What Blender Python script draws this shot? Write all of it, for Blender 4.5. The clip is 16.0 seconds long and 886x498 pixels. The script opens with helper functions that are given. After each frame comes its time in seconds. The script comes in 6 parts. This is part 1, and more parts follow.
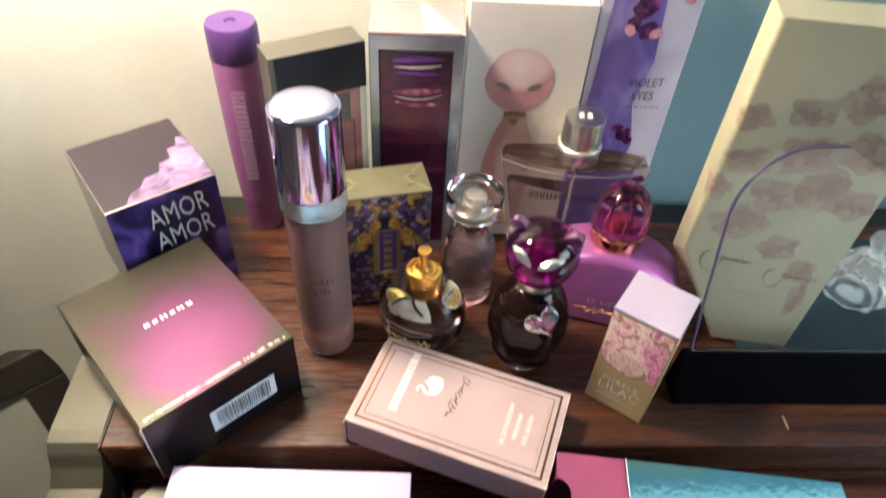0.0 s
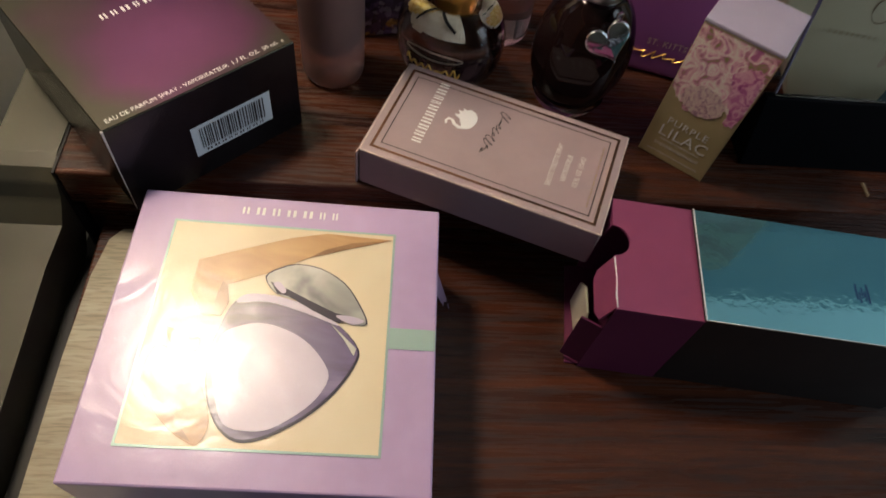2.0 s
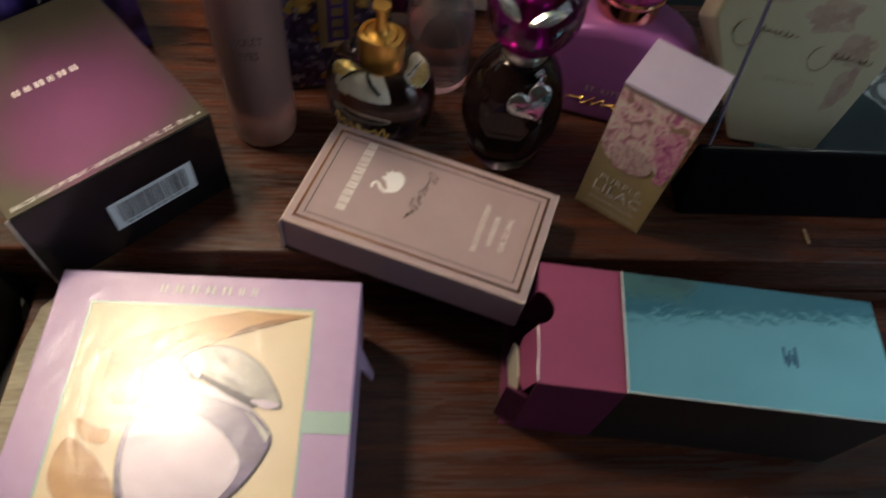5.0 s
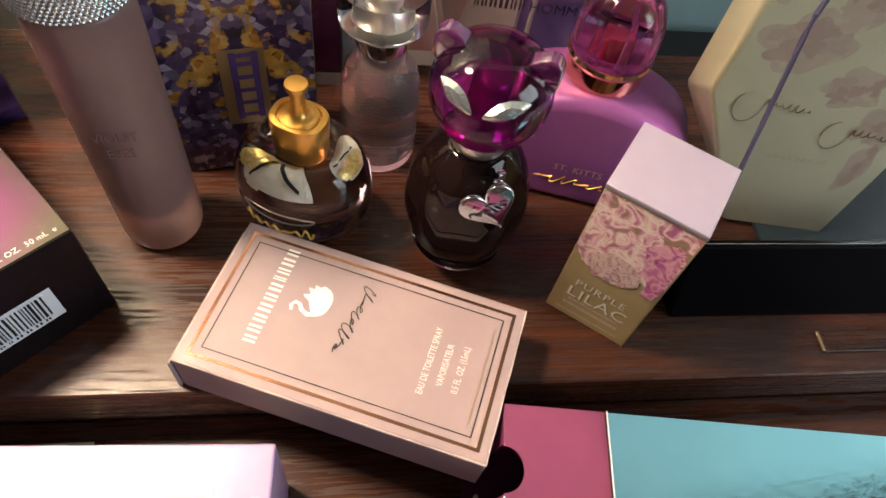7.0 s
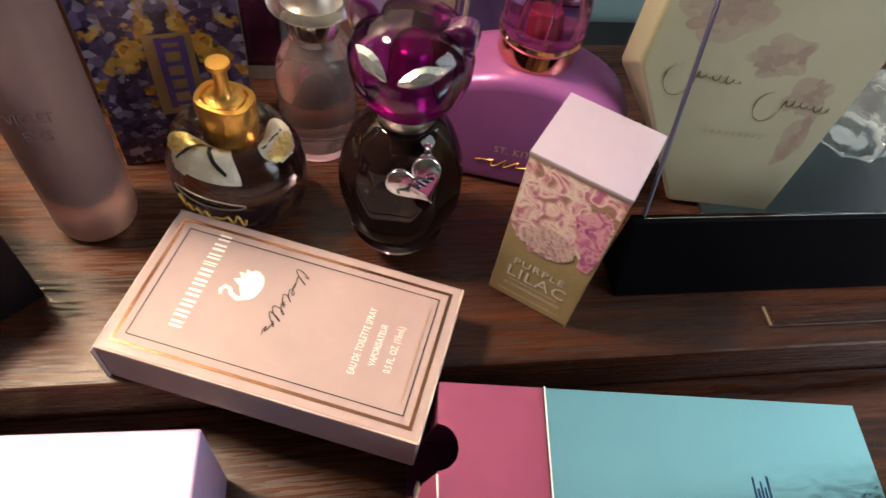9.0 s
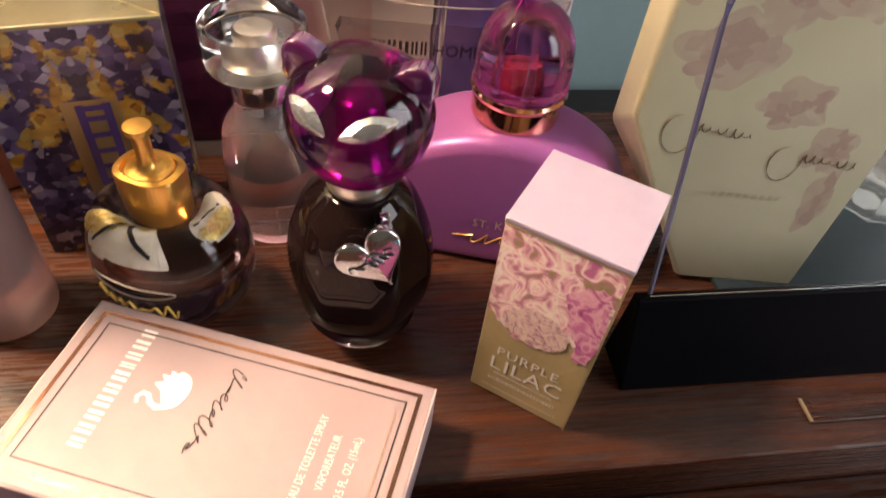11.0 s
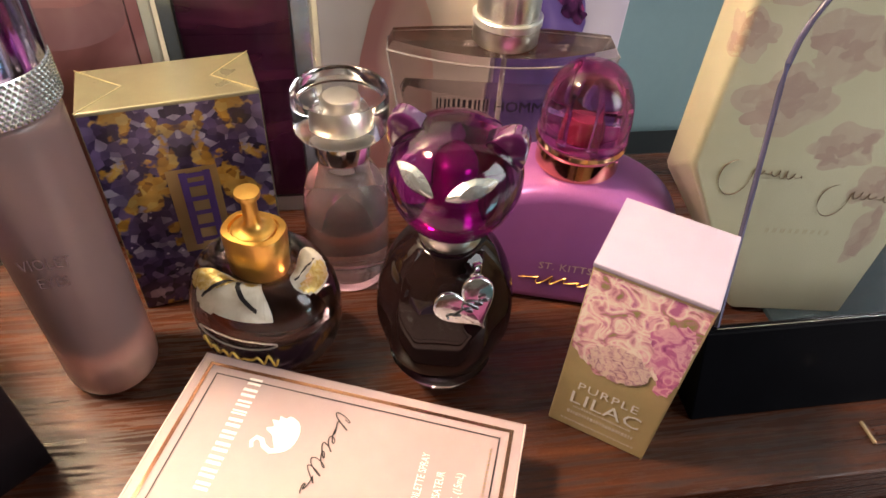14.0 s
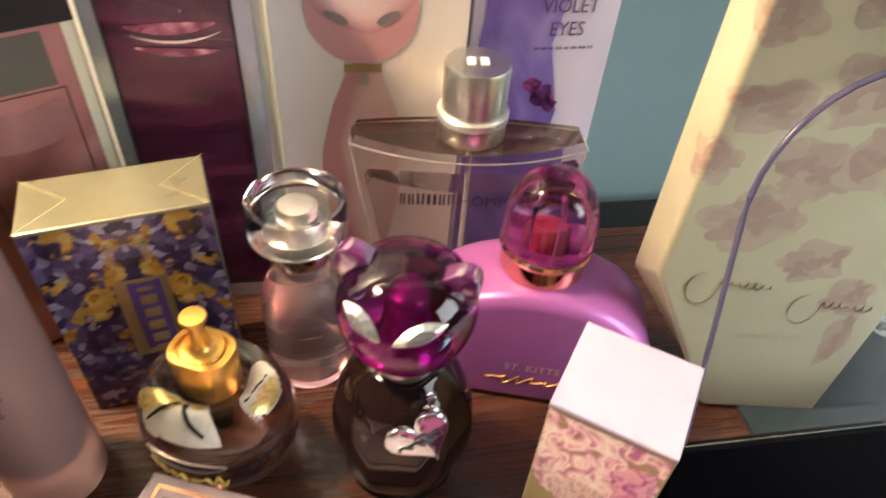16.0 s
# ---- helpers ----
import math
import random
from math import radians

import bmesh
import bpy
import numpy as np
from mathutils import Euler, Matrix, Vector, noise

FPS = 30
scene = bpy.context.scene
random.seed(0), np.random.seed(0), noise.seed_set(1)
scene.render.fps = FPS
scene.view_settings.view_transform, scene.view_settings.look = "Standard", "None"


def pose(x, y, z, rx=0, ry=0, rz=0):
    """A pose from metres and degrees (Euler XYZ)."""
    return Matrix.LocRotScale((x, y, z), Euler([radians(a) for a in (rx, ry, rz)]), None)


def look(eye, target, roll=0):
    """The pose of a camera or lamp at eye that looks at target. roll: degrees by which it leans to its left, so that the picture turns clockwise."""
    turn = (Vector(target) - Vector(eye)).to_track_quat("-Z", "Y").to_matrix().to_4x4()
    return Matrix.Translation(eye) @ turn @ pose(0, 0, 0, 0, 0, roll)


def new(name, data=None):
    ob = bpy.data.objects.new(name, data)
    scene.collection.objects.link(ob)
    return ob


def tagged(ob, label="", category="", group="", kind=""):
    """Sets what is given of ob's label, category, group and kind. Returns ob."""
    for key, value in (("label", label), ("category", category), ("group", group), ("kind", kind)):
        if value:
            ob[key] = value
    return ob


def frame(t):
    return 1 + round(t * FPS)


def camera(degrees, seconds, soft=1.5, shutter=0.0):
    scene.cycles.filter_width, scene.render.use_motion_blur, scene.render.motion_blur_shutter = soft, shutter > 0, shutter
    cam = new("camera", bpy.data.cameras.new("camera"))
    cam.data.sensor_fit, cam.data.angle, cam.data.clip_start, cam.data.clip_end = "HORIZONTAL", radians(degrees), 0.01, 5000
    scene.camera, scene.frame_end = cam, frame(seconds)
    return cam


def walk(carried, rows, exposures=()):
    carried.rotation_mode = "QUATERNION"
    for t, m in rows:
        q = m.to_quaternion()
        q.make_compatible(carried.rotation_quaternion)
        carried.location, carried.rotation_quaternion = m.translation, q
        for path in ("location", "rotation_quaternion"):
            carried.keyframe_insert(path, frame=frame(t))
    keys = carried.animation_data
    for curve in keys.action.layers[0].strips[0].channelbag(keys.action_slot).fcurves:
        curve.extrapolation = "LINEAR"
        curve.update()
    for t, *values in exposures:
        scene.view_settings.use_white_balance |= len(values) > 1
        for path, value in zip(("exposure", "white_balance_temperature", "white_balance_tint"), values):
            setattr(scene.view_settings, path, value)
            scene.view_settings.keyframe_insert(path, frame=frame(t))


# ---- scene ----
cam = camera(67.3, 16.0, shutter=0.5)
PATH = [
    (0.0, (0.0440, 0.0395, 0.3345), (-0.0320, 0.7485, -0.3665), 4.0),
    (0.5, (0.0361, 0.0145, 0.3055), (-0.0064, 0.702, -0.4194), 6.3),
    (1.0, (0.0335, 0.0054, 0.2756), (0.0101, 0.6567, -0.4828), 8.5),
    (1.5, (0.0313, 0.0137, 0.2615), (0.0117, 0.614, -0.538), 9.5),
    (2.0, (0.0238, 0.0334, 0.243), (0.0226, 0.5778, -0.5958), 11.3),
    (2.5, (0.0206, 0.0429, 0.2351), (0.0149, 0.5478, -0.6281), 11.2),
    (3.0, (0.022, 0.0474, 0.2353), (0.0159, 0.5357, -0.6374), 10.9),
    (3.5, (0.0224, 0.0478, 0.2383), (0.0185, 0.5416, -0.6312), 11.2),
    (4.0, (0.025, 0.0489, 0.2416), (0.0215, 0.5535, -0.6217), 11.2),
    (4.5, (0.0299, 0.0537, 0.2464), (0.0316, 0.5649, -0.6131), 11.2),
    (5.0, (0.0508, 0.0683, 0.2617), (0.0463, 0.5976, -0.5867), 9.7),
    (5.2, (0.0624, 0.084, 0.2682), (0.0533, 0.6102, -0.5822), 9.3),
    (7.3, (0.0537, 0.1384, 0.233), (0.0951, 0.6984, -0.5945), 11.9),
    (7.5, (0.0551, 0.1349, 0.2335), (0.0929, 0.7149, -0.5803), 11.2),
    (8.0, (0.0543, 0.1346, 0.2391), (0.0836, 0.7124, -0.5765), 10.7),
    (8.5, (0.0574, 0.1317, 0.2401), (0.0936, 0.7095, -0.5753), 10.7),
    (8.7, (0.0668, 0.129, 0.2344), (0.1157, 0.7046, -0.5818), 11.4),
    (10.8, (0.0924, 0.1455, 0.203), (0.1133, 0.8144, -0.5401), 7.7),
    (11.0, (0.09, 0.1522, 0.1953), (0.1148, 0.8339, -0.5359), 7.4),
    (11.5, (0.0898, 0.155, 0.1987), (0.1084, 0.8599, -0.5103), 6.3),
    (12.0, (0.0876, 0.1458, 0.2094), (0.107, 0.8625, -0.4877), 6.1),
    (12.5, (0.0801, 0.1367, 0.2175), (0.0989, 0.8607, -0.472), 6.3),
    (13.0, (0.0684, 0.1334, 0.2231), (0.0824, 0.8615, -0.4622), 6.4),
    (13.5, (0.0619, 0.1354, 0.2218), (0.0708, 0.8663, -0.4607), 6.2),
    (14.0, (0.065, 0.1427, 0.2078), (0.0762, 0.8605, -0.4884), 4.4),
    (14.5, (0.0638, 0.1449, 0.2093), (0.0826, 0.8623, -0.4871), 4.3),
    (15.0, (0.0567, 0.1447, 0.2121), (0.0746, 0.8657, -0.4806), 5.2),
    (15.5, (0.0589, 0.1527, 0.2199), (0.0704, 0.8808, -0.4655), 5.4),
    (16.0, (0.0744, 0.1718, 0.2279), (0.0942, 0.9018, -0.4552), 5.0),
]
EXPOSURES = [(0, 1.52, 6000, 5), (0.5, 1.46, 6000, 5), (1.0, 0.96, 6050, 7), (1.5, 0.25, 6100, 7), (2.0, -0.08, 6200, 8), (3.5, -0.35, 6250, 8), (4.5, -0.37, 6250, 8), (5.2, -0.02, 6250, 8), (7.3, 1.20, 6850, 11), (8.7, 1.20, 6850, 11), (10.8, 1.42, 7500, 21), (12.0, 1.64, 7400, 19), (14.5, 1.67, 7200, 15), (16.0, 1.90, 7150, 13)]
walk(cam, [(t, look(eye, target, roll)) for t, eye, target, roll in PATH], EXPOSURES)

# ---- world and light ----
world = bpy.data.worlds.new("world")
world.use_nodes = True
scene.world = world
world.node_tree.nodes["Background"].inputs[0].default_value = (0.55, 0.75, 1.0, 1)
world.node_tree.nodes["Background"].inputs[1].default_value = 0.25

LAMP = (-0.23, 0.285, 0.52)
bulb = bpy.data.lights.new("lamp_bulb", "POINT")
bulb.energy, bulb.color, bulb.shadow_soft_size = 7.2, (1.0, 0.82, 0.66), 0.04
new("lamp_bulb", bulb).location = LAMP

win = bpy.data.lights.new("window_light", "AREA")
win.shape, win.size, win.size_y = "RECTANGLE", 1.1, 1.2
win.energy, win.color = 11.0, (0.84, 0.92, 1.0)

# furniture frame: x along the shelf's front edge, y to the wall
FM = Matrix.Translation((0, 0.2183, 0)) @ Matrix.Rotation(radians(10.64), 4, "Z")


new("window_light", win).matrix_world = FM @ look((1.65, -0.75, 0.72), (0.05, 0.05, 0.0))


# ---- materials ----
def wrinkle(nt, tc, b):
    """Loose clear film: a soft, creased coat."""
    w = nt.nodes.new("ShaderNodeTexNoise")
    w.inputs["Scale"].default_value, w.inputs["Detail"].default_value, w.inputs["Distortion"].default_value = 38.0, 2.0, 1.5
    nt.links.new(tc.outputs["Object"], w.inputs["Vector"])
    wb = nt.nodes.new("ShaderNodeBump")
    wb.inputs["Strength"].default_value, wb.inputs["Distance"].default_value = 0.62, 0.0013
    nt.links.new(w.outputs["Fac"], wb.inputs["Height"])
    nt.links.new(wb.outputs["Normal"], b.inputs["Coat Normal"])
    b.inputs["Coat Roughness"].default_value = 0.24


def mat(name, color, rough=0.5, metal=0.0, var=0.12, scale=30.0, bump=0.1, coat=0.0, trans=0.0, ior=1.45, fine=6.0, spec=0.5, alpha=1.0):
    m = bpy.data.materials.new(name)
    m.use_nodes = True
    nt = m.node_tree
    b = nt.nodes["Principled BSDF"]
    b.inputs["Roughness"].default_value = rough
    b.inputs["Metallic"].default_value = metal
    b.inputs["Coat Weight"].default_value = coat
    b.inputs["Coat Roughness"].default_value = 0.06
    b.inputs["Transmission Weight"].default_value = trans
    b.inputs["IOR"].default_value = ior
    b.inputs["Specular IOR Level"].default_value = spec
    b.inputs["Alpha"].default_value = alpha
    c = (*color, 1)
    if var > 0:
        tc = nt.nodes.new("ShaderNodeTexCoord")
        if coat >= 0.5:
            wrinkle(nt, tc, b)
        n1 = nt.nodes.new("ShaderNodeTexNoise")
        n1.inputs["Scale"].default_value = scale
        n1.inputs["Detail"].default_value = 6
        n2 = nt.nodes.new("ShaderNodeTexNoise")
        n2.inputs["Scale"].default_value = scale * fine
        n2.inputs["Detail"].default_value = 3
        nt.links.new(tc.outputs["Object"], n1.inputs["Vector"])
        nt.links.new(tc.outputs["Object"], n2.inputs["Vector"])
        add = nt.nodes.new("ShaderNodeMath")
        add.operation = "MULTIPLY_ADD"
        add.inputs[1].default_value = 0.35
        nt.links.new(n2.outputs["Fac"], add.inputs[0])
        nt.links.new(n1.outputs["Fac"], add.inputs[2])
        ramp = nt.nodes.new("ShaderNodeValToRGB")
        ramp.color_ramp.elements[0].position = 0.4
        ramp.color_ramp.elements[1].position = 0.95
        ramp.color_ramp.elements[0].color = (*[v * (1 - var) for v in color], 1)
        ramp.color_ramp.elements[1].color = (*[min(1, v * (1 + var)) for v in color], 1)
        nt.links.new(add.outputs[0], ramp.inputs["Fac"])
        nt.links.new(ramp.outputs["Color"], b.inputs["Base Color"])
        if bump > 0:
            bp = nt.nodes.new("ShaderNodeBump")
            bp.inputs["Strength"].default_value = bump
            bp.inputs["Distance"].default_value = 0.0006
            nt.links.new(n2.outputs["Fac"], bp.inputs["Height"])
            nt.links.new(bp.outputs["Normal"], b.inputs["Normal"])
        r = nt.nodes.new("ShaderNodeMapRange")
        r.inputs["To Min"].default_value = max(0.02, rough * 0.8)
        r.inputs["To Max"].default_value = min(1, rough * 1.2 + 0.01)
        nt.links.new(n1.outputs["Fac"], r.inputs["Value"])
        nt.links.new(r.outputs[0], b.inputs["Roughness"])
    else:
        b.inputs["Base Color"].default_value = c
    return m


def wood(name, dark, light, rough=0.3, along=(1.2, 30.0, 30.0), pores=0.3):
    m = bpy.data.materials.new(name)
    m.use_nodes = True
    nt = m.node_tree
    b = nt.nodes["Principled BSDF"]
    tc = nt.nodes.new("ShaderNodeTexCoord")
    mp = nt.nodes.new("ShaderNodeMapping")
    mp.inputs["Scale"].default_value = along
    nt.links.new(tc.outputs["Object"], mp.inputs["Vector"])
    n = nt.nodes.new("ShaderNodeTexNoise")
    n.inputs["Scale"].default_value = 4.0
    n.inputs["Detail"].default_value = 8
    n.inputs["Roughness"].default_value = 0.65
    n.inputs["Distortion"].default_value = 0.6
    nt.links.new(mp.outputs[0], n.inputs["Vector"])
    ramp = nt.nodes.new("ShaderNodeValToRGB")
    e = ramp.color_ramp.elements
    e[0].position, e[1].position = 0.36, 0.68
    e[0].color, e[1].color = (*dark, 1), (*light, 1)
    mid = e.new(0.5)
    mid.color = (*[(p * 0.65 + q * 0.35) for p, q in zip(dark, light)], 1)
    nt.links.new(n.outputs["Fac"], ramp.inputs["Fac"])
    mp2 = nt.nodes.new("ShaderNodeMapping")
    mp2.inputs["Scale"].default_value = (along[0] * 40, along[1] * 22, along[2] * 22)
    nt.links.new(tc.outputs["Object"], mp2.inputs["Vector"])
    n2 = nt.nodes.new("ShaderNodeTexNoise")
    n2.inputs["Scale"].default_value = 1.0
    n2.inputs["Detail"].default_value = 2
    nt.links.new(mp2.outputs[0], n2.inputs["Vector"])
    pore = nt.nodes.new("ShaderNodeMapRange")
    pore.inputs["From Min"].default_value, pore.inputs["From Max"].default_value = 0.33, 0.52
    pore.inputs["To Min"].default_value, pore.inputs["To Max"].default_value = pores, 1.0
    nt.links.new(n2.outputs["Fac"], pore.inputs["Value"])
    mul = nt.nodes.new("ShaderNodeMixRGB")
    mul.blend_type = "MULTIPLY"
    mul.inputs[0].default_value = 1.0
    nt.links.new(ramp.outputs["Color"], mul.inputs[1])
    nt.links.new(pore.outputs[0], mul.inputs[2])
    nt.links.new(mul.outputs[0], b.inputs["Base Color"])
    rr = nt.nodes.new("ShaderNodeMapRange")
    rr.inputs["From Min"].default_value, rr.inputs["From Max"].default_value = 0.3, 1.0
    rr.inputs["To Min"].default_value, rr.inputs["To Max"].default_value = 0.8, rough
    nt.links.new(pore.outputs[0], rr.inputs["Value"])
    nt.links.new(rr.outputs[0], b.inputs["Roughness"])
    bp = nt.nodes.new("ShaderNodeBump")
    bp.inputs["Strength"].default_value = 0.35
    bp.inputs["Distance"].default_value = 0.0003
    nt.links.new(mul.outputs[0], bp.inputs["Height"])
    nt.links.new(bp.outputs["Normal"], b.inputs["Normal"])
    return m


def patches(name, colors, scale, rough=0.4, metal=0.0, detail=3.0, coat=0.0, kind="noise", distort=1.0, stretch=(1, 1, 1), shift=(0, 0, 0)):
    """A printed picture of soft or cellular colour patches; colors: (position, colour)."""
    m = bpy.data.materials.new(name)
    m.use_nodes = True
    nt = m.node_tree
    b = nt.nodes["Principled BSDF"]
    b.inputs["Roughness"].default_value, b.inputs["Metallic"].default_value, b.inputs["Coat Weight"].default_value = rough, metal, coat
    b.inputs["Coat Roughness"].default_value = 0.05
    tc = nt.nodes.new("ShaderNodeTexCoord")
    mp = nt.nodes.new("ShaderNodeMapping")
    mp.inputs["Scale"].default_value = stretch
    mp.inputs["Location"].default_value = shift
    nt.links.new(tc.outputs["Object"], mp.inputs["Vector"])
    if coat >= 0.5:
        wrinkle(nt, tc, b)
    if kind == "cells":
        n = nt.nodes.new("ShaderNodeTexVoronoi")
        n.inputs["Scale"].default_value = scale
        nt.links.new(mp.outputs[0], n.inputs["Vector"])
        sep = nt.nodes.new("ShaderNodeSeparateColor")
        nt.links.new(n.outputs["Color"], sep.inputs[0])
        fac = sep.outputs[0]
    elif kind == "radial":
        ln = nt.nodes.new("ShaderNodeVectorMath")
        ln.operation = "LENGTH"
        nt.links.new(mp.outputs[0], ln.inputs[0])
        n = nt.nodes.new("ShaderNodeTexNoise")
        n.inputs["Scale"].default_value, n.inputs["Detail"].default_value = scale, detail
        nt.links.new(tc.outputs["Object"], n.inputs["Vector"])
        ma = nt.nodes.new("ShaderNodeMath")
        ma.operation = "MULTIPLY_ADD"
        ma.inputs[1].default_value = 0.7
        nt.links.new(n.outputs["Fac"], ma.inputs[0])
        nt.links.new(ln.outputs["Value"], ma.inputs[2])
        fac = ma.outputs[0]
    else:
        n = nt.nodes.new("ShaderNodeTexNoise")
        n.inputs["Scale"].default_value, n.inputs["Detail"].default_value, n.inputs["Distortion"].default_value = scale, detail, distort
        nt.links.new(mp.outputs[0], n.inputs["Vector"])
        fac = n.outputs["Fac"]
    ramp = nt.nodes.new("ShaderNodeValToRGB")
    e = ramp.color_ramp.elements
    e[0].position, e[0].color = colors[0][0], (*colors[0][1], 1)
    e[1].position, e[1].color = colors[-1][0], (*colors[-1][1], 1)
    for p, c in colors[1:-1]:
        e.new(p).color = (*c, 1)
    if kind == "cells":
        ramp.color_ramp.interpolation = "CONSTANT"
    nt.links.new(fac, ramp.inputs["Fac"])
    nt.links.new(ramp.outputs["Color"], b.inputs["Base Color"])
    return m


def mosaic(name, scale, first, second, split=(0.53, 0.57), mirror=True, glints=0.6, deep=0.35, rough=0.3, coat=0.4):
    """Printed shards or florets: small cells in two palettes, picked by a broad noise, with small pale glints."""
    m = bpy.data.materials.new(name)
    m.use_nodes = True
    nt = m.node_tree
    b = nt.nodes["Principled BSDF"]
    b.inputs["Roughness"].default_value, b.inputs["Coat Weight"].default_value, b.inputs["Coat Roughness"].default_value = rough, coat, 0.08
    tc = nt.nodes.new("ShaderNodeTexCoord")
    mp = nt.nodes.new("ShaderNodeVectorMath")
    mp.operation = "ABSOLUTE" if mirror else "ADD"
    nt.links.new(tc.outputs["Object"], mp.inputs[0])

    def ramp(fac, stops):
        r = nt.nodes.new("ShaderNodeValToRGB")
        e = r.color_ramp.elements
        e[0].position, e[0].color = stops[0][0], (*stops[0][1], 1)
        e[1].position, e[1].color = stops[-1][0], (*stops[-1][1], 1)
        for p, c in stops[1:-1]:
            e.new(p).color = (*c, 1)
        nt.links.new(fac, r.inputs["Fac"])
        return r.outputs["Color"]

    def cells(s):
        v = nt.nodes.new("ShaderNodeTexVoronoi")
        v.inputs["Scale"].default_value = s
        nt.links.new(mp.outputs[0], v.inputs["Vector"])
        sep = nt.nodes.new("ShaderNodeSeparateColor")
        nt.links.new(v.outputs["Color"], sep.inputs[0])
        return v, sep

    def mix(fac, a, c, mode="MIX"):
        x = nt.nodes.new("ShaderNodeMixRGB")
        x.blend_type = mode
        if isinstance(fac, float):
            x.inputs[0].default_value = fac
        else:
            nt.links.new(fac, x.inputs[0])
        nt.links.new(a, x.inputs[1]), nt.links.new(c, x.inputs[2])
        return x.outputs[0]
    big, bs = cells(scale * 0.45)
    small, ss = cells(scale)
    n = nt.nodes.new("ShaderNodeTexNoise")
    n.inputs["Scale"].default_value, n.inputs["Detail"].default_value = scale * 0.36, 3
    nt.links.new(mp.outputs[0], n.inputs["Vector"])
    violet = ramp(ss.outputs[0], first)
    orange = ramp(ss.outputs[1], second)
    pick = ramp(n.outputs["Fac"], [(split[0], (0, 0, 0)), (split[1], (1, 1, 1))])
    col = mix(pick, violet, orange)
    shade = ramp(big.outputs["Distance"], [(0.0, (1, 1, 1)), (0.75, (deep, deep, deep))])
    col = mix(0.8, col, shade, "MULTIPLY")
    glint = ramp(small.outputs["Distance"], [(0.0, (1, 1, 1)), (0.10, (1, 1, 1)), (0.2, (0, 0, 0))])
    pale = ramp(ss.outputs[2], [(0.8, (0, 0, 0)), (0.82, (glints, glints * 0.95, glints * 0.95))])
    col = mix(1.0, col, mix(1.0, glint, pale, "MULTIPLY"), "ADD")
    nt.links.new(col, b.inputs["Base Color"])
    return m


M_SHELF = wood("dark_wood", (0.030, 0.0105, 0.0065), (0.118, 0.035, 0.0145), 0.23, (0.9, 34.0, 34.0), 0.5)
M_ARM = mat("champagne_lacquer", (0.088, 0.084, 0.060), 0.40, 0.1, 0.06, 8, 0.04)
M_ASH = wood("pale_ash", (0.30, 0.27, 0.18), (0.42, 0.39, 0.28), 0.35, (2.5, 40.0, 40.0), 0.7)
M_BLACK = mat("black_rubber", (0.012, 0.011, 0.011), 0.5, 0, 0.2, 40, 0.1)
M_WALL = mat("cream_wall", (0.82, 0.82, 0.72), 0.8, 0, 0.05, 5, 0.25, fine=40)
M_TEAL = mat("teal_wall", (0.175, 0.265, 0.27), 0.7, 0, 0.06, 5, 0.2, fine=40)
# unseen walls and ceiling: colour darkened to hold down bounced fill light
M_ROOM = mat("dimmed_room_paint", (0.25, 0.225, 0.19), 0.85, 0, 0.05, 3, 0.1)
M_FLOOR = mat("carpet", (0.20, 0.17, 0.14), 0.95, 0, 0.3, 60, 0.6)
M_WHITE = mat("white_print", (0.85, 0.84, 0.82), 0.45, 0, 0)
M_ROSEGOLD = mat("rose_gold", (0.84, 0.47, 0.27), 0.12, 1.0, 0.05, 60, 0.03)
M_GOLD = mat("gold", (0.86, 0.50, 0.13), 0.32, 0.85, 0.1, 60, 0.06)
M_GOLDFOIL = mat("gold_foil", (0.50, 0.44, 0.25), 0.3, 0.6, 0.1, 40, 0.15)
M_GOLDPRINT = mat("gold_print", (0.45, 0.32, 0.14), 0.3, 0.7, 0)
M_SILVER = mat("silver", (0.82, 0.82, 0.84), 0.12, 1.0, 0.05, 60, 0.03)
M_BRUSH = mat("brushed_silver", (0.80, 0.78, 0.71), 0.3, 1.0, 0.06, 60, 0.1)
M_GLASS = mat("clear_glass", (0.98, 0.98, 0.98), 0.01, 0, 0, trans=1.0, ior=1.48)
M_INK = mat("black_ink", (0.012, 0.01, 0.012), 0.4, 0, 0)


# ---- shapes ----
def part(name, bm, material, parent, label="", smooth=None, m=None):
    me = bpy.data.meshes.new(name)
    if m is not None:
        bm.transform(m)
    bmesh.ops.recalc_face_normals(bm, faces=bm.faces)
    bm.to_mesh(me)
    bm.free()
    me.materials.append(material)
    if smooth:
        me.shade_smooth()
        me.set_sharp_from_angle(angle=radians(smooth))
    ob = new(name, me)
    ob.parent = parent
    if label:
        tagged(ob, label)
    if name in ("brand_mark", "fine_print", "barcode_mark", "number_mark", "foil_script"):
        tagged(ob, kind="stuff")
    return ob


def thing(name, m, label, category, group="", kind=""):
    ob = new(name)
    ob.empty_display_size = 0.01
    ob.matrix_world = m
    return tagged(ob, label, category, group, kind)


def box(x0, x1, y0, y1, z0, z1, bevel=0.0, seg=2):
    bm = bmesh.new()
    bmesh.ops.create_cube(bm, size=1)
    bm.transform(Matrix.Translation(((x0 + x1) / 2, (y0 + y1) / 2, (z0 + z1) / 2)) @ Matrix.Diagonal((x1 - x0, y1 - y0, z1 - z0, 1)))
    if bevel:
        bmesh.ops.bevel(bm, geom=bm.edges[:], offset=bevel, segments=seg, affect="EDGES", profile=0.5)
    return bm


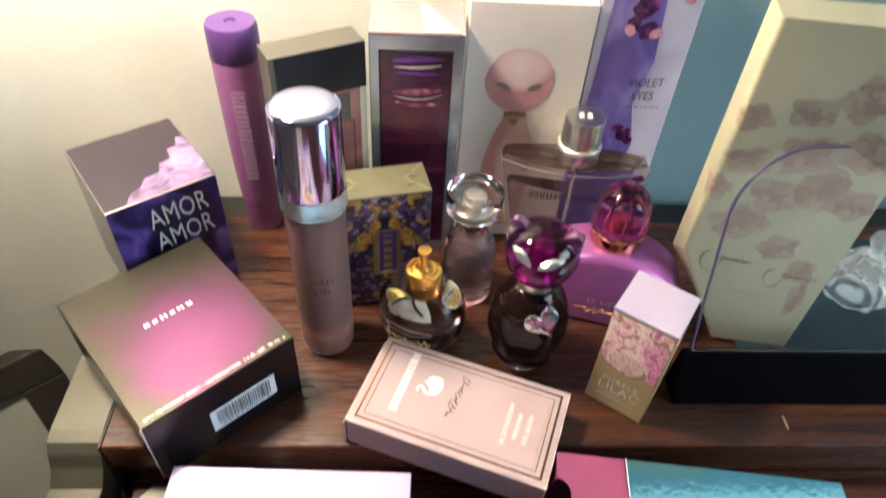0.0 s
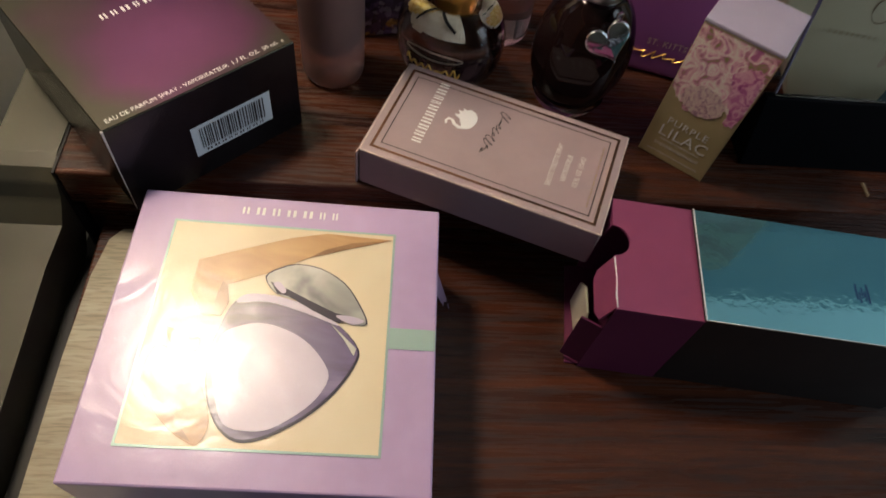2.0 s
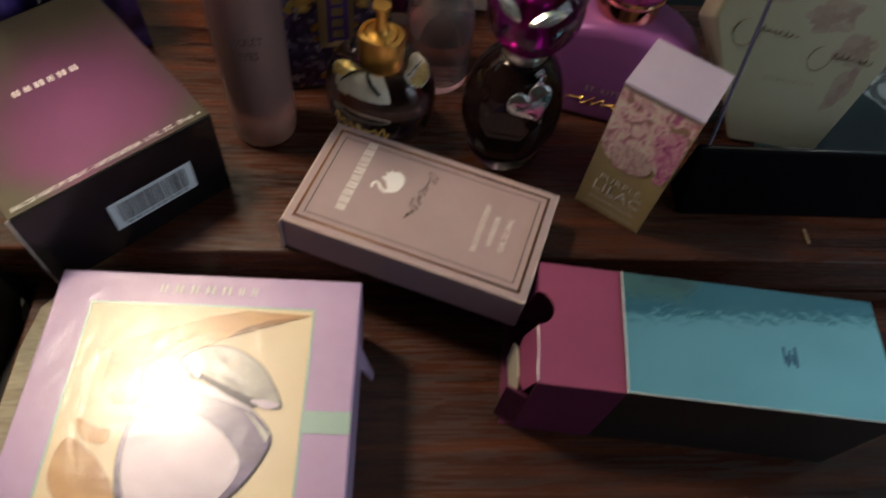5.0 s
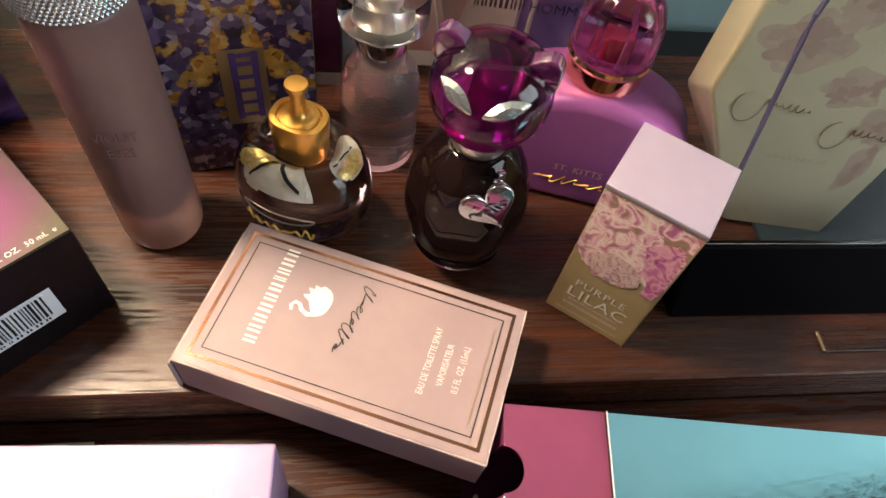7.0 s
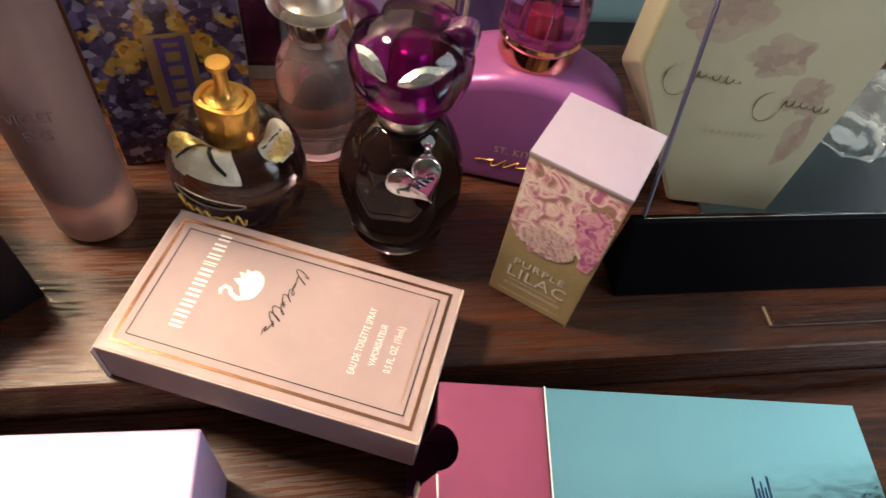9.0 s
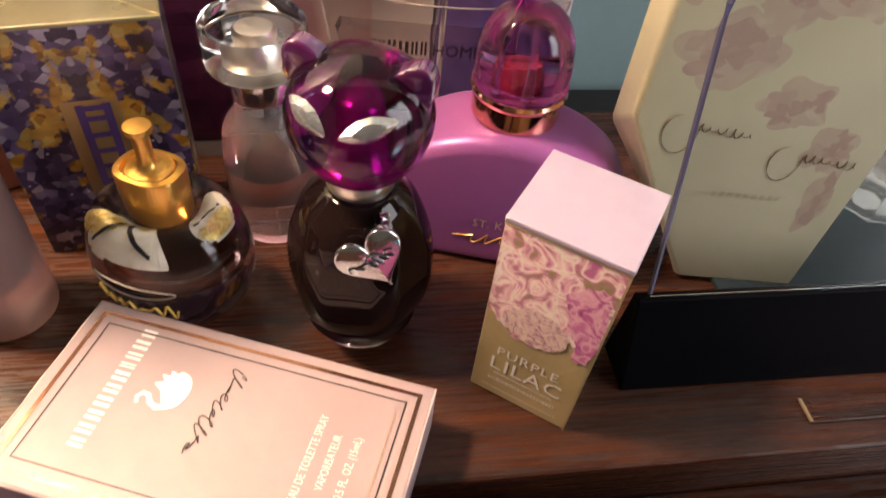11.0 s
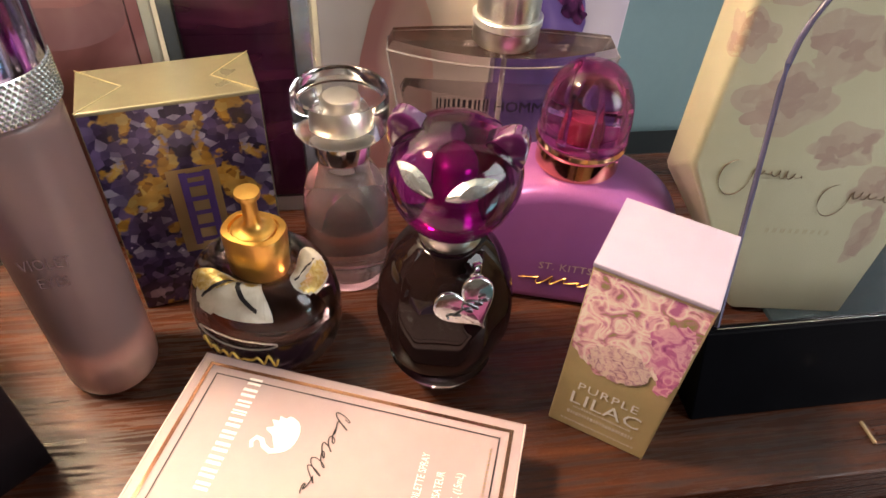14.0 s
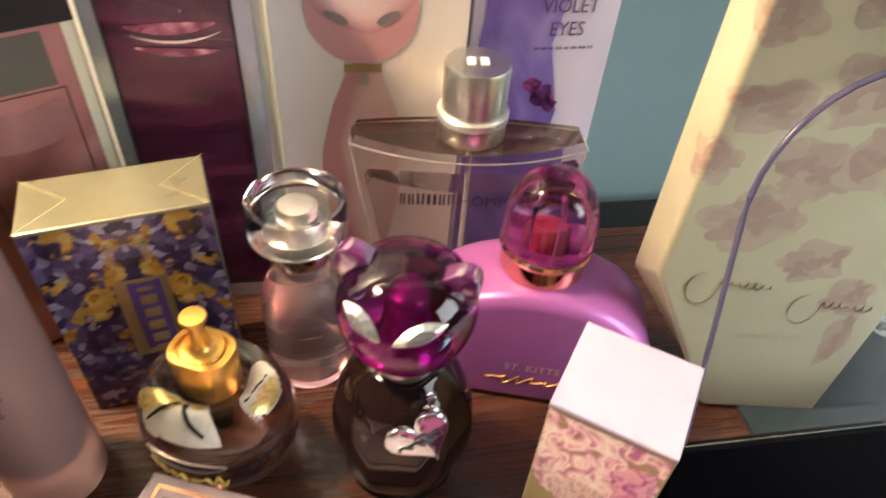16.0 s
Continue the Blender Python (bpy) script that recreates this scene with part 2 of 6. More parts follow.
def lathe(profile, n=48, sx=1.0, sy=1.0, power=1.0):
    """A turned body from (radius, z) pairs; closes at radius 0."""
    bm = bmesh.new()
    rings = []
    for r, z in profile:
        if r < 1e-6:
            rings.append([bm.verts.new((0, 0, z))])
        else:
            ring = []
            for i in range(n):
                a = 2 * math.pi * i / n
                c, s = math.cos(a), math.sin(a)
                c, s = math.copysign(abs(c) ** power, c), math.copysign(abs(s) ** power, s)
                ring.append(bm.verts.new((r * c * sx, r * s * sy, z)))
            rings.append(ring)
    for a, b in zip(rings, rings[1:]):
        for i in range(n):
            j = (i + 1) % n
            if len(a) == 1 and len(b) == 1:
                continue
            if len(a) == 1:
                bm.faces.new((a[0], b[j], b[i]))
            elif len(b) == 1:
                bm.faces.new((a[i], a[j], b[0]))
            else:
                bm.faces.new((a[i], a[j], b[j], b[i]))
    return bm


def scrawl(n, length, height, seed):
    """A line of looping handwriting, as (x, y) points."""
    rnd = random.Random(seed)
    ph = [rnd.random() * 6.28 for _ in range(4)]
    out = []
    for k in range(n):
        f = k / (n - 1)
        w = f * n / 6.0
        a = height * (0.45 + 0.3 * math.sin(1.3 * w / 2 + ph[0]) + 0.25 * math.sin(0.37 * w + ph[1]))
        out.append((length * (f - 0.5) + height * 0.35 * math.cos(w * 2.2 + ph[2]), a * math.sin(w * 2.2) * 0.7 + 0.12 * height * math.sin(0.9 * w + ph[3])))
    return out


def curve_profile(points, steps=5):
    """Catmull-Rom through (radius, z) pairs."""
    out = []
    for i in range(len(points) - 1):
        p0, p1, p2, p3 = points[max(0, i - 1)], points[i], points[i + 1], points[min(len(points) - 1, i + 2)]
        for k in range(steps):
            t = k / steps
            out.append(tuple(0.5 * (2 * b + (c - a) * t + (2 * a - 5 * b + 4 * c - d) * t * t + (3 * b - a - 3 * c + d) * t ** 3) for a, b, c, d in zip(p0, p1, p2, p3)))
    out.append(points[-1])
    return [(max(0.0, r), z) for r, z in out]


def prism(outline, z0, z1, bevel=0.0):
    """An upright prism over a plan outline of (x, y)."""
    bm = bmesh.new()
    f = bm.faces.new([bm.verts.new((x, y, z0)) for x, y in outline])
    r = bmesh.ops.extrude_face_region(bm, geom=[f])
    bmesh.ops.translate(bm, verts=[v for v in r["geom"] if isinstance(v, bmesh.types.BMVert)], vec=(0, 0, z1 - z0))
    if bevel:
        bmesh.ops.bevel(bm, geom=bm.edges[:], offset=bevel, segments=2, affect="EDGES", profile=0.5)
    return bm


def flat(outline):
    bm = bmesh.new()
    bm.faces.new([bm.verts.new((x, y, 0)) for x, y in outline])
    return bm


def rounded(points, steps=5):
    """A closed smooth outline through the points."""
    n, out = len(points), []
    for i in range(n):
        p0, p1, p2, p3 = (points[(i + k) % n] for k in (-1, 0, 1, 2))
        for k in range(steps):
            t = k / steps
            out.append(tuple(0.5 * (2 * b + (c - a) * t + (2 * a - 5 * b + 4 * c - d) * t * t + (3 * b - a - 3 * c + d) * t ** 3) for a, b, c, d in zip(p0, p1, p2, p3)))
    return out


def rect(x0, x1, y0, y1):
    return flat([(x0, y0), (x1, y0), (x1, y1), (x0, y1)])


def rects(items):
    bm = bmesh.new()
    for x0, x1, y0, y1 in items:
        bm.faces.new([bm.verts.new(p) for p in ((x0, y0, 0), (x1, y0, 0), (x1, y1, 0), (x0, y1, 0))])
    return bm


def ring_frame(x0, x1, y0, y1, w):
    return rects([(x0, x1, y0, y0 + w), (x0, x1, y1 - w, y1), (x0, x0 + w, y0 + w, y1 - w), (x1 - w, x1, y0 + w, y1 - w)])


def oval(cx, cy, rx, ry, n=32, turn=0.0, power=1.0):
    pts = []
    for i in range(n):
        a = 2 * math.pi * i / n
        c, s = math.cos(a), math.sin(a)
        x, y = rx * math.copysign(abs(c) ** power, c), ry * math.copysign(abs(s) ** power, s)
        pts.append((cx + x * math.cos(turn) - y * math.sin(turn), cy + x * math.sin(turn) + y * math.cos(turn)))
    return pts


def front(y, lift=0.0002):
    """Maps a flat drawing (x, height) to an upright face that looks to -y."""
    return Matrix.Translation((0, y - lift, 0)) @ Matrix.Rotation(radians(90), 4, "X")


def top(z, turn=0.0, x=0.0, y=0.0, lift=0.0002):
    return Matrix.Translation((x, y, z + lift)) @ Matrix.Rotation(radians(turn), 4, "Z")


def writing(name, text, size, material, parent, m, align="CENTER", spacing=1.0, stretch=1.0, label=""):
    cu = bpy.data.curves.new(name, "FONT")
    cu.body, cu.size, cu.align_x, cu.space_character = text, size, align, spacing
    cu.resolution_u = 2
    ob = bpy.data.objects.new(name, cu)
    me = bpy.data.meshes.new_from_object(ob)
    bpy.data.objects.remove(ob)
    bpy.data.curves.remove(cu)
    me.transform(m @ Matrix.Diagonal((stretch, 1, 1, 1)))
    me.materials.clear()
    me.materials.append(material)
    me.name = name
    o = new(name, me)
    o.parent = parent
    if label:
        tagged(o, label)
    return o


def bars(total, height, count, seed, x=0.0, y=0.0, tall=0.3, gap=0.7):
    """Plain bars in place of a line of writing."""
    rnd = random.Random(seed)
    ws = [rnd.uniform(0.6, 1.3) for _ in range(count)]
    k = total / (sum(ws) + gap * (count - 1))
    out, px = [], x - total / 2
    for w in ws:
        hh = y + height * (1 - tall * rnd.random() * 0.3)
        out += [(px, px + 0.34 * w * k, y, hh), (px + 0.66 * w * k, px + w * k, y, hh)]
        px += (w + gap) * k
    return rects(out)


def tube(points, radius, n=8, closed=False):
    bm = bmesh.new()
    rings = []
    pts = [Vector(p) for p in points]
    for i, p in enumerate(pts):
        a = pts[i - 1] if (i > 0 or closed) else p
        b = pts[(i + 1) % len(pts)] if (i + 1 < len(pts) or closed) else p
        d = (b - a).normalized()
        u = d.cross(Vector((0.13, 0.21, 0.97))).normalized()
        v = d.cross(u)
        r = radius(i / max(1, len(pts) - 1)) if callable(radius) else radius
        rings.append([bm.verts.new(p + r * (math.cos(2 * math.pi * k / n) * u + math.sin(2 * math.pi * k / n) * v)) for k in range(n)])
    pairs = list(zip(rings, rings[1:])) + ([(rings[-1], rings[0])] if closed else [])
    for a, b in pairs:
        for k in range(n):
            bm.faces.new((a[k], a[(k + 1) % n], b[(k + 1) % n], b[k]))
    if not closed:
        bm.faces.new(rings[0])
        bm.faces.new(rings[-1][::-1])
    return bm


def carton(name, w, d, h, m, material, label, category="box", bevel=0.0006):
    t = thing(name, m, label, category)
    body = part("carton", box(-w / 2, w / 2, -d / 2, d / 2, 0, h, bevel), material, t)
    return t, body


def at(x, y, z, turn):
    return pose(x, y, z, 0, 0, turn)


# ---- structure ----
def structure():
    def wall(name, x0, x1, y0, y1, z0, z1, material, bevel=0.0):
        return tagged(part(name, box(x0, x1, y0, y1, z0, z1, bevel), material, None, m=FM), name.replace("_", " "), "wall", kind="structure")
    tagged(wall("wall_back", -1.4, 0.095, 0.225, 0.325, -0.75, 1.75, M_WALL), "cream painted wall behind the shelf, lit by a lamp", "wall")
    tagged(wall("wall_back_teal", 0.095, 1.6, 0.225, 0.325, -0.75, 0.555, M_TEAL), "dull teal lower wall behind the shelf", "wall")
    tagged(wall("wall_back_upper", 0.095, 1.6, 0.225, 0.325, 0.555, 1.75, M_WALL), "cream painted upper wall", "wall")
    tagged(wall("wall_left", -1.5, -1.4, -2.2, 0.325, -0.75, 1.75, M_ROOM), "unseen wall, darkened to cut bounced light", "wall")
    tagged(wall("wall_front", -1.5, 1.7, -2.3, -2.2, -0.75, 1.75, M_ROOM), "unseen wall, darkened to cut bounced light", "wall")
    x0, x1 = 1.6, 1.7
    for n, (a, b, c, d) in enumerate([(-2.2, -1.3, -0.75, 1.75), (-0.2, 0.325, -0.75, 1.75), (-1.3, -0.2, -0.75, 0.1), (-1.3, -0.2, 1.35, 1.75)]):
        tagged(wall(("wall_right_a", "wall_right_b", "wall_right_c", "wall_right_d")[n], x0, x1, a, b, c, d, M_ROOM), "unseen wall around a window opening, darkened to cut bounced light", "wall")
    tagged(wall("ceiling", -1.5, 1.7, -2.3, 0.325, 1.75, 1.8, M_ROOM), "unseen ceiling, darkened to cut bounced light", "ceiling")
    tagged(wall("floor", -1.5, 1.7, -2.3, 0.325, -0.8, -0.75, M_FLOOR), "brown carpet floor", "floor")


structure()

# ---- the furniture ----
def furniture():
    t = thing("shelf_unit", FM, "dark striped wood shelf unit with a raised back shelf", "shelf")
    part("raised_shelf", box(-0.152, 0.62, 0.0, 0.188, -0.022, 0.0, 0.0012), M_SHELF, t)
    part("riser", box(-0.150, 0.618, 0.005, 0.186, -0.06, -0.0222), M_SHELF, t)
    part("back_rail", box(-0.152, 0.62, 0.1885, 0.214, -0.06, -0.004, 0.001), M_BLACK, t, "black back rail")
    part("worktop", box(-0.1425, 0.62, -0.30, 0.0048, -0.06, -0.037, 0.001), M_SHELF, t, "lower dark striped wood top")
    part("cabinet_body", box(-0.150, 0.62, -0.27, 0.2, -0.74, -0.0602, 0.002), M_SHELF, t)
    # side arm: an upper run at shelf height that turns down at the front and sweeps forward
    prof = [(0.205, 0.0), (0.012, 0.0), (0.004, -0.002), (0.0, -0.008), (-0.003, -0.017), (-0.010, -0.027), (-0.03, -0.031), (-0.12, -0.036), (-0.3, -0.05)]
    bm = bmesh.new()
    width = 0.028
    prev = None
    pts = []
    for i in range(len(prof) - 1):
        for k in range(5):
            p0, p1, p2, p3 = prof[max(0, i - 1)], prof[i], prof[i + 1], prof[min(len(prof) - 1, i + 2)]
            f = k / 5
            pts.append(tuple(p1[j] + (p2[j] - p1[j]) * f for j in (0, 1)))
    pts.append(prof[-1])
    for y, z in pts:
        inner = -0.1535 - 0.0045 * min(1.0, max(0.0, -y / 0.03))
        ring = [bm.verts.new(p) for p in ((inner - width, y, z), (inner, y, z), (inner, y + 0.004, z - 0.02 if y > 0 else z - 0.03), (inner - width, y + 0.004, z - 0.02 if y > 0 else z - 0.03))]
        if prev:
            for k in range(4):
                bm.faces.new((prev[k], prev[(k + 1) % 4], ring[(k + 1) % 4], ring[k]))
        else:
            bm.faces.new(ring)
        prev = ring
    bm.faces.new(prev[::-1])
    arm = part("side_arm", bm, M_ARM, t, "champagne lacquered side arm", 40)
    part("arm_edge", box(-0.1533, -0.1521, 0.0, 0.2, -0.08, -0.0005), M_BLACK, t, "black edge strip")
    part("gap_floor", box(-0.1575, -0.1425, -0.3, 0.0048, -0.09, -0.058), M_BLACK, t, "black gap beside the top")
    ash = [(-0.142, -0.29), (-0.06, -0.29), (-0.06, -0.004), (-0.132, -0.004), (-0.137, -0.010), (-0.1405, -0.03), (-0.142, -0.07)]
    part("inlay", prism(ash, -0.0369, -0.0366), M_ASH, t, "pale ash veneer inlay")
    # recessed pull at the front edge
    pull = part("pull", box(0.232, 0.30, 0.0095, 0.019, 0.0002, 0.0012, 0.0004), M_SHELF, t, "ribbed wooden inlay")
    for i in range(4):
        part("rib", box(0.2345, 0.298, 0.0105 + i * 0.002, 0.0113 + i * 0.002, 0.0012, 0.0019), M_SHELF, pull)
    part("end_cap", box(0.2319, 0.2330, 0.0100, 0.0190, 0.0002, 0.0014, 0.0003), mat("worn_wood_end", (0.24, 0.19, 0.12), 0.5, 0, 0.15, 60, 0.1), pull, "worn pale end")


furniture()


# ---- boxes on the lower top ----
def gift_box():
    lav = mat("lavender_card", (0.50, 0.36, 0.58), 0.32, 0.0, 0.10, 25, 0.05, coat=0.6)
    photo = patches("cream_photo", [(0.2, (0.66, 0.50, 0.29)), (0.5, (0.78, 0.66, 0.44)), (0.85, (0.86, 0.78, 0.58))], 9, 0.3, coat=0.6)
    amber = patches("amber_ribbon", [(0.3, (0.36, 0.17, 0.05)), (0.7, (0.60, 0.36, 0.14))], 30, 0.3, coat=0.6, stretch=(1, 3, 1))
    violet = patches("violet_print", [(0.3, (0.035, 0.02, 0.06)), (0.5, (0.12, 0.08, 0.19)), (0.7, (0.24, 0.18, 0.33))], 34, 0.3, coat=0.6, stretch=(0.5, 2.2, 1))
    deep = mat("deep_violet_print", (0.018, 0.010, 0.03), 0.3, 0, 0)
    pale = patches("pale_lilac_print", [(0.3, (0.52, 0.44, 0.56)), (0.7, (0.72, 0.64, 0.72))], 14, 0.3, coat=0.6)
    grey = patches("silver_print", [(0.35, (0.20, 0.20, 0.19)), (0.5, (0.55, 0.54, 0.48)), (0.7, (0.78, 0.77, 0.70))], 26, 0.3, coat=0.6)
    mint = mat("mint_print", (0.36, 0.50, 0.45), 0.3, 0.2, 0)
    t, body = carton("gift_box", 0.119, 0.1155, 0.0545, at(-0.0313, 0.1318, -0.037, 8.6), lav,
                     "square lavender gift box wrapped in glossy clear film", bevel=0.0008)
    z = 0.0545
    part("photo", rect(-0.0442, 0.0412, -0.0446, 0.0434), photo, t, "cream printed photo", m=top(z))
    part("photo_border", ring_frame(-0.0450, 0.0420, -0.0454, 0.0442, 0.0009), mint, t, m=top(z, lift=0.0003))
    part("tab", rect(0.0421, 0.0592, -0.0058, 0.0026), mint, t, "mint green stripe", m=top(z, lift=0.0003))
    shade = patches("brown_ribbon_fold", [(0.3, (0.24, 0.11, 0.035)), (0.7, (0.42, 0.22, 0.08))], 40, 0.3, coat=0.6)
    part("ribbon", flat([(-0.0321, 0.0263), (-0.0171, 0.0321), (0.0012, 0.0390), (0.0148, 0.0422), (0.0410, 0.0412), (0.0249, 0.0359), (0.0089, 0.0302), (-0.0054, 0.0223), (-0.0195, 0.0163)]), amber, t, "printed amber ribbon", m=top(z, lift=0.0004))
    part("ribbon_fold", flat([(0.0410, 0.0412), (0.0260, 0.0363), (0.0089, 0.0302), (0.0148, 0.0345), (0.0250, 0.0385)]), shade, t, m=top(z, lift=0.0005))
    part("ribbon", flat([(-0.0321, 0.0263), (-0.0195, 0.0163), (-0.0176, 0.0089), (-0.0194, 0.0031), (-0.0265, 0.0032), (-0.0322, 0.0122)]), amber, t, m=top(z, lift=0.0005))
    part("ribbon_fold", flat([(-0.0215, 0.0178), (-0.0195, 0.0163), (-0.0176, 0.0089), (-0.0194, 0.0031), (-0.0225, 0.0032), (-0.0228, 0.0090)]), shade, t, m=top(z, lift=0.0006))
    part("ribbon", flat(rounded([(-0.0375, -0.0022), (-0.0292, -0.0060), (-0.0249, -0.0061), (-0.0256, -0.0111), (-0.0336, -0.0099)], 3)), amber, t, m=top(z, lift=0.0004))
    part("ribbon", flat(rounded([(-0.0385, -0.0091), (-0.0292, -0.0146), (-0.0222, -0.0217), (-0.0175, -0.0305), (-0.0158, -0.0379), (-0.0180, -0.0437), (-0.0224, -0.0429), (-0.0288, -0.0389), (-0.0359, -0.0318), (-0.0409, -0.0250), (-0.0417, -0.0168)], 3)), amber, t, m=top(z, lift=0.0005))
    part("ribbon_fold", flat([(-0.0354, -0.0288), (-0.0299, -0.0315), (-0.0205, -0.0430), (-0.0288, -0.0389)]), shade, t, m=top(z, lift=0.0006))
    body_pts = [(-0.0130, 0.0118), (-0.0078, 0.0130), (0.0021, 0.0120), (0.0137, 0.0082), (0.0238, 0.0017), (0.0307, -0.0065), (0.0296, -0.0134), (0.0242, -0.0227), (0.0169, -0.0307), (0.0089, -0.0365), (0.0013, -0.0404), (-0.0060, -0.0414), (-0.0124, -0.0374), (-0.0173, -0.0295), (-0.0199, -0.0200), (-0.0206, -0.0108), (-0.0194, -0.0029), (-0.0169, 0.0068)]
    part("printed_bottle", flat(rounded(body_pts, 3)), violet, t, "printed violet pebble bottle", m=top(z, lift=0.0006))
    part("printed_bottle_edge", flat(rounded([(x * 1.02 + 0.0002, y * 1.015 - 0.0004) for x, y in body_pts], 3)), deep, t, m=top(z, lift=0.0005))
    part("printed_shoulder", flat(rounded([(-0.0130, 0.0120), (-0.0078, 0.0131), (0.0021, 0.0121), (0.0137, 0.0083), (0.0235, 0.0020), (0.0180, 0.0036), (0.0075, 0.0072), (-0.0043, 0.0099), (-0.0146, 0.0088)], 3)), pale, t, m=top(z, lift=0.0007))
    part("printed_shoulder", flat([(0.0200, 0.0030), (0.0305, -0.0068), (0.0298, -0.0098), (0.0258, -0.0037)]), grey, t, m=top(z, lift=0.0008))
    inner = [(-0.0130, -0.0009), (-0.0056, 0.0011), (0.0023, -0.0001), (0.0117, -0.0046), (0.0188, -0.0117), (0.0218, -0.0183), (0.0186, -0.0259), (0.0126, -0.0321), (0.0037, -0.0378), (-0.0045, -0.0386), (-0.0113, -0.0365), (-0.0152, -0.0289), (-0.0179, -0.0203), (-0.0186, -0.0111), (-0.0175, -0.0042)]
    part("printed_bottle_face", flat(rounded(inner, 3)), pale, t, m=top(z, lift=0.0007))
    capn = [(-0.0057, 0.0203), (-0.0010, 0.0246), (0.0054, 0.0267), (0.0143, 0.0254), (0.0235, 0.0199), (0.0294, 0.0119), (0.0332, 0.0033), (0.0261, 0.0033), (0.0185, 0.0065), (0.0081, 0.0111), (-0.0007, 0.0135)]
    part("printed_cap", flat(rounded(capn, 3)), grey, t, "printed silver cap", m=top(z, lift=0.0006))
    part("printed_cap_edge", flat(rounded([(x * 1.03 - 0.0004, y * 1.02 - 0.0001) for x, y in capn], 3)), deep, t, m=top(z, lift=0.00055))
    part("printed_cap_slit", flat([(-0.0040, 0.0186), (0.0027, 0.0158), (0.0112, 0.0117), (0.0216, 0.0070), (0.0320, 0.0050), (0.0230, 0.0028), (0.0135, 0.0073), (0.0033, 0.0129), (-0.0007, 0.0135)]), deep, t, m=top(z, lift=0.0008))
    part("printed_cap_lobe", flat(rounded([(-0.0028, 0.0176), (-0.0004, 0.0184), (0.0024, 0.0150), (0.0010, 0.0138)], 4)), pale, t, m=top(z, lift=0.0009))
    part("printed_cap_lobe", flat(rounded([(0.0218, 0.0058), (0.0275, 0.0060), (0.0326, 0.0043), (0.0279, 0.0026)], 4)), pale, t, m=top(z, lift=0.0009))
    part("brand_mark", bars(0.038, 0.0036, 7, 3, -0.001, 0.0490, gap=0.8), M_WHITE, t, m=top(z, lift=0.0003))
    film = mat("clear_film", (1, 1, 1), 0.04, 0, 0, trans=1.0, ior=1.2)
    bm = bmesh.new()
    v = [bm.verts.new(p) for p in ((0.0596, 0.034, 0.047), (0.0605, 0.026, 0.040), (0.0685, 0.024, 0.022), (0.0655, 0.030, 0.024), (0.0665, 0.027, 0.030))]
    bm.faces.new((v[0], v[1], v[4])), bm.faces.new((v[1], v[2], v[4])), bm.faces.new((v[4], v[2], v[3])), bm.faces.new((v[0], v[4], v[3]))
    f = part("film_flap", bm, film, t, "loose clear film flap")
    f.visible_shadow = False
    return t


gift_box()


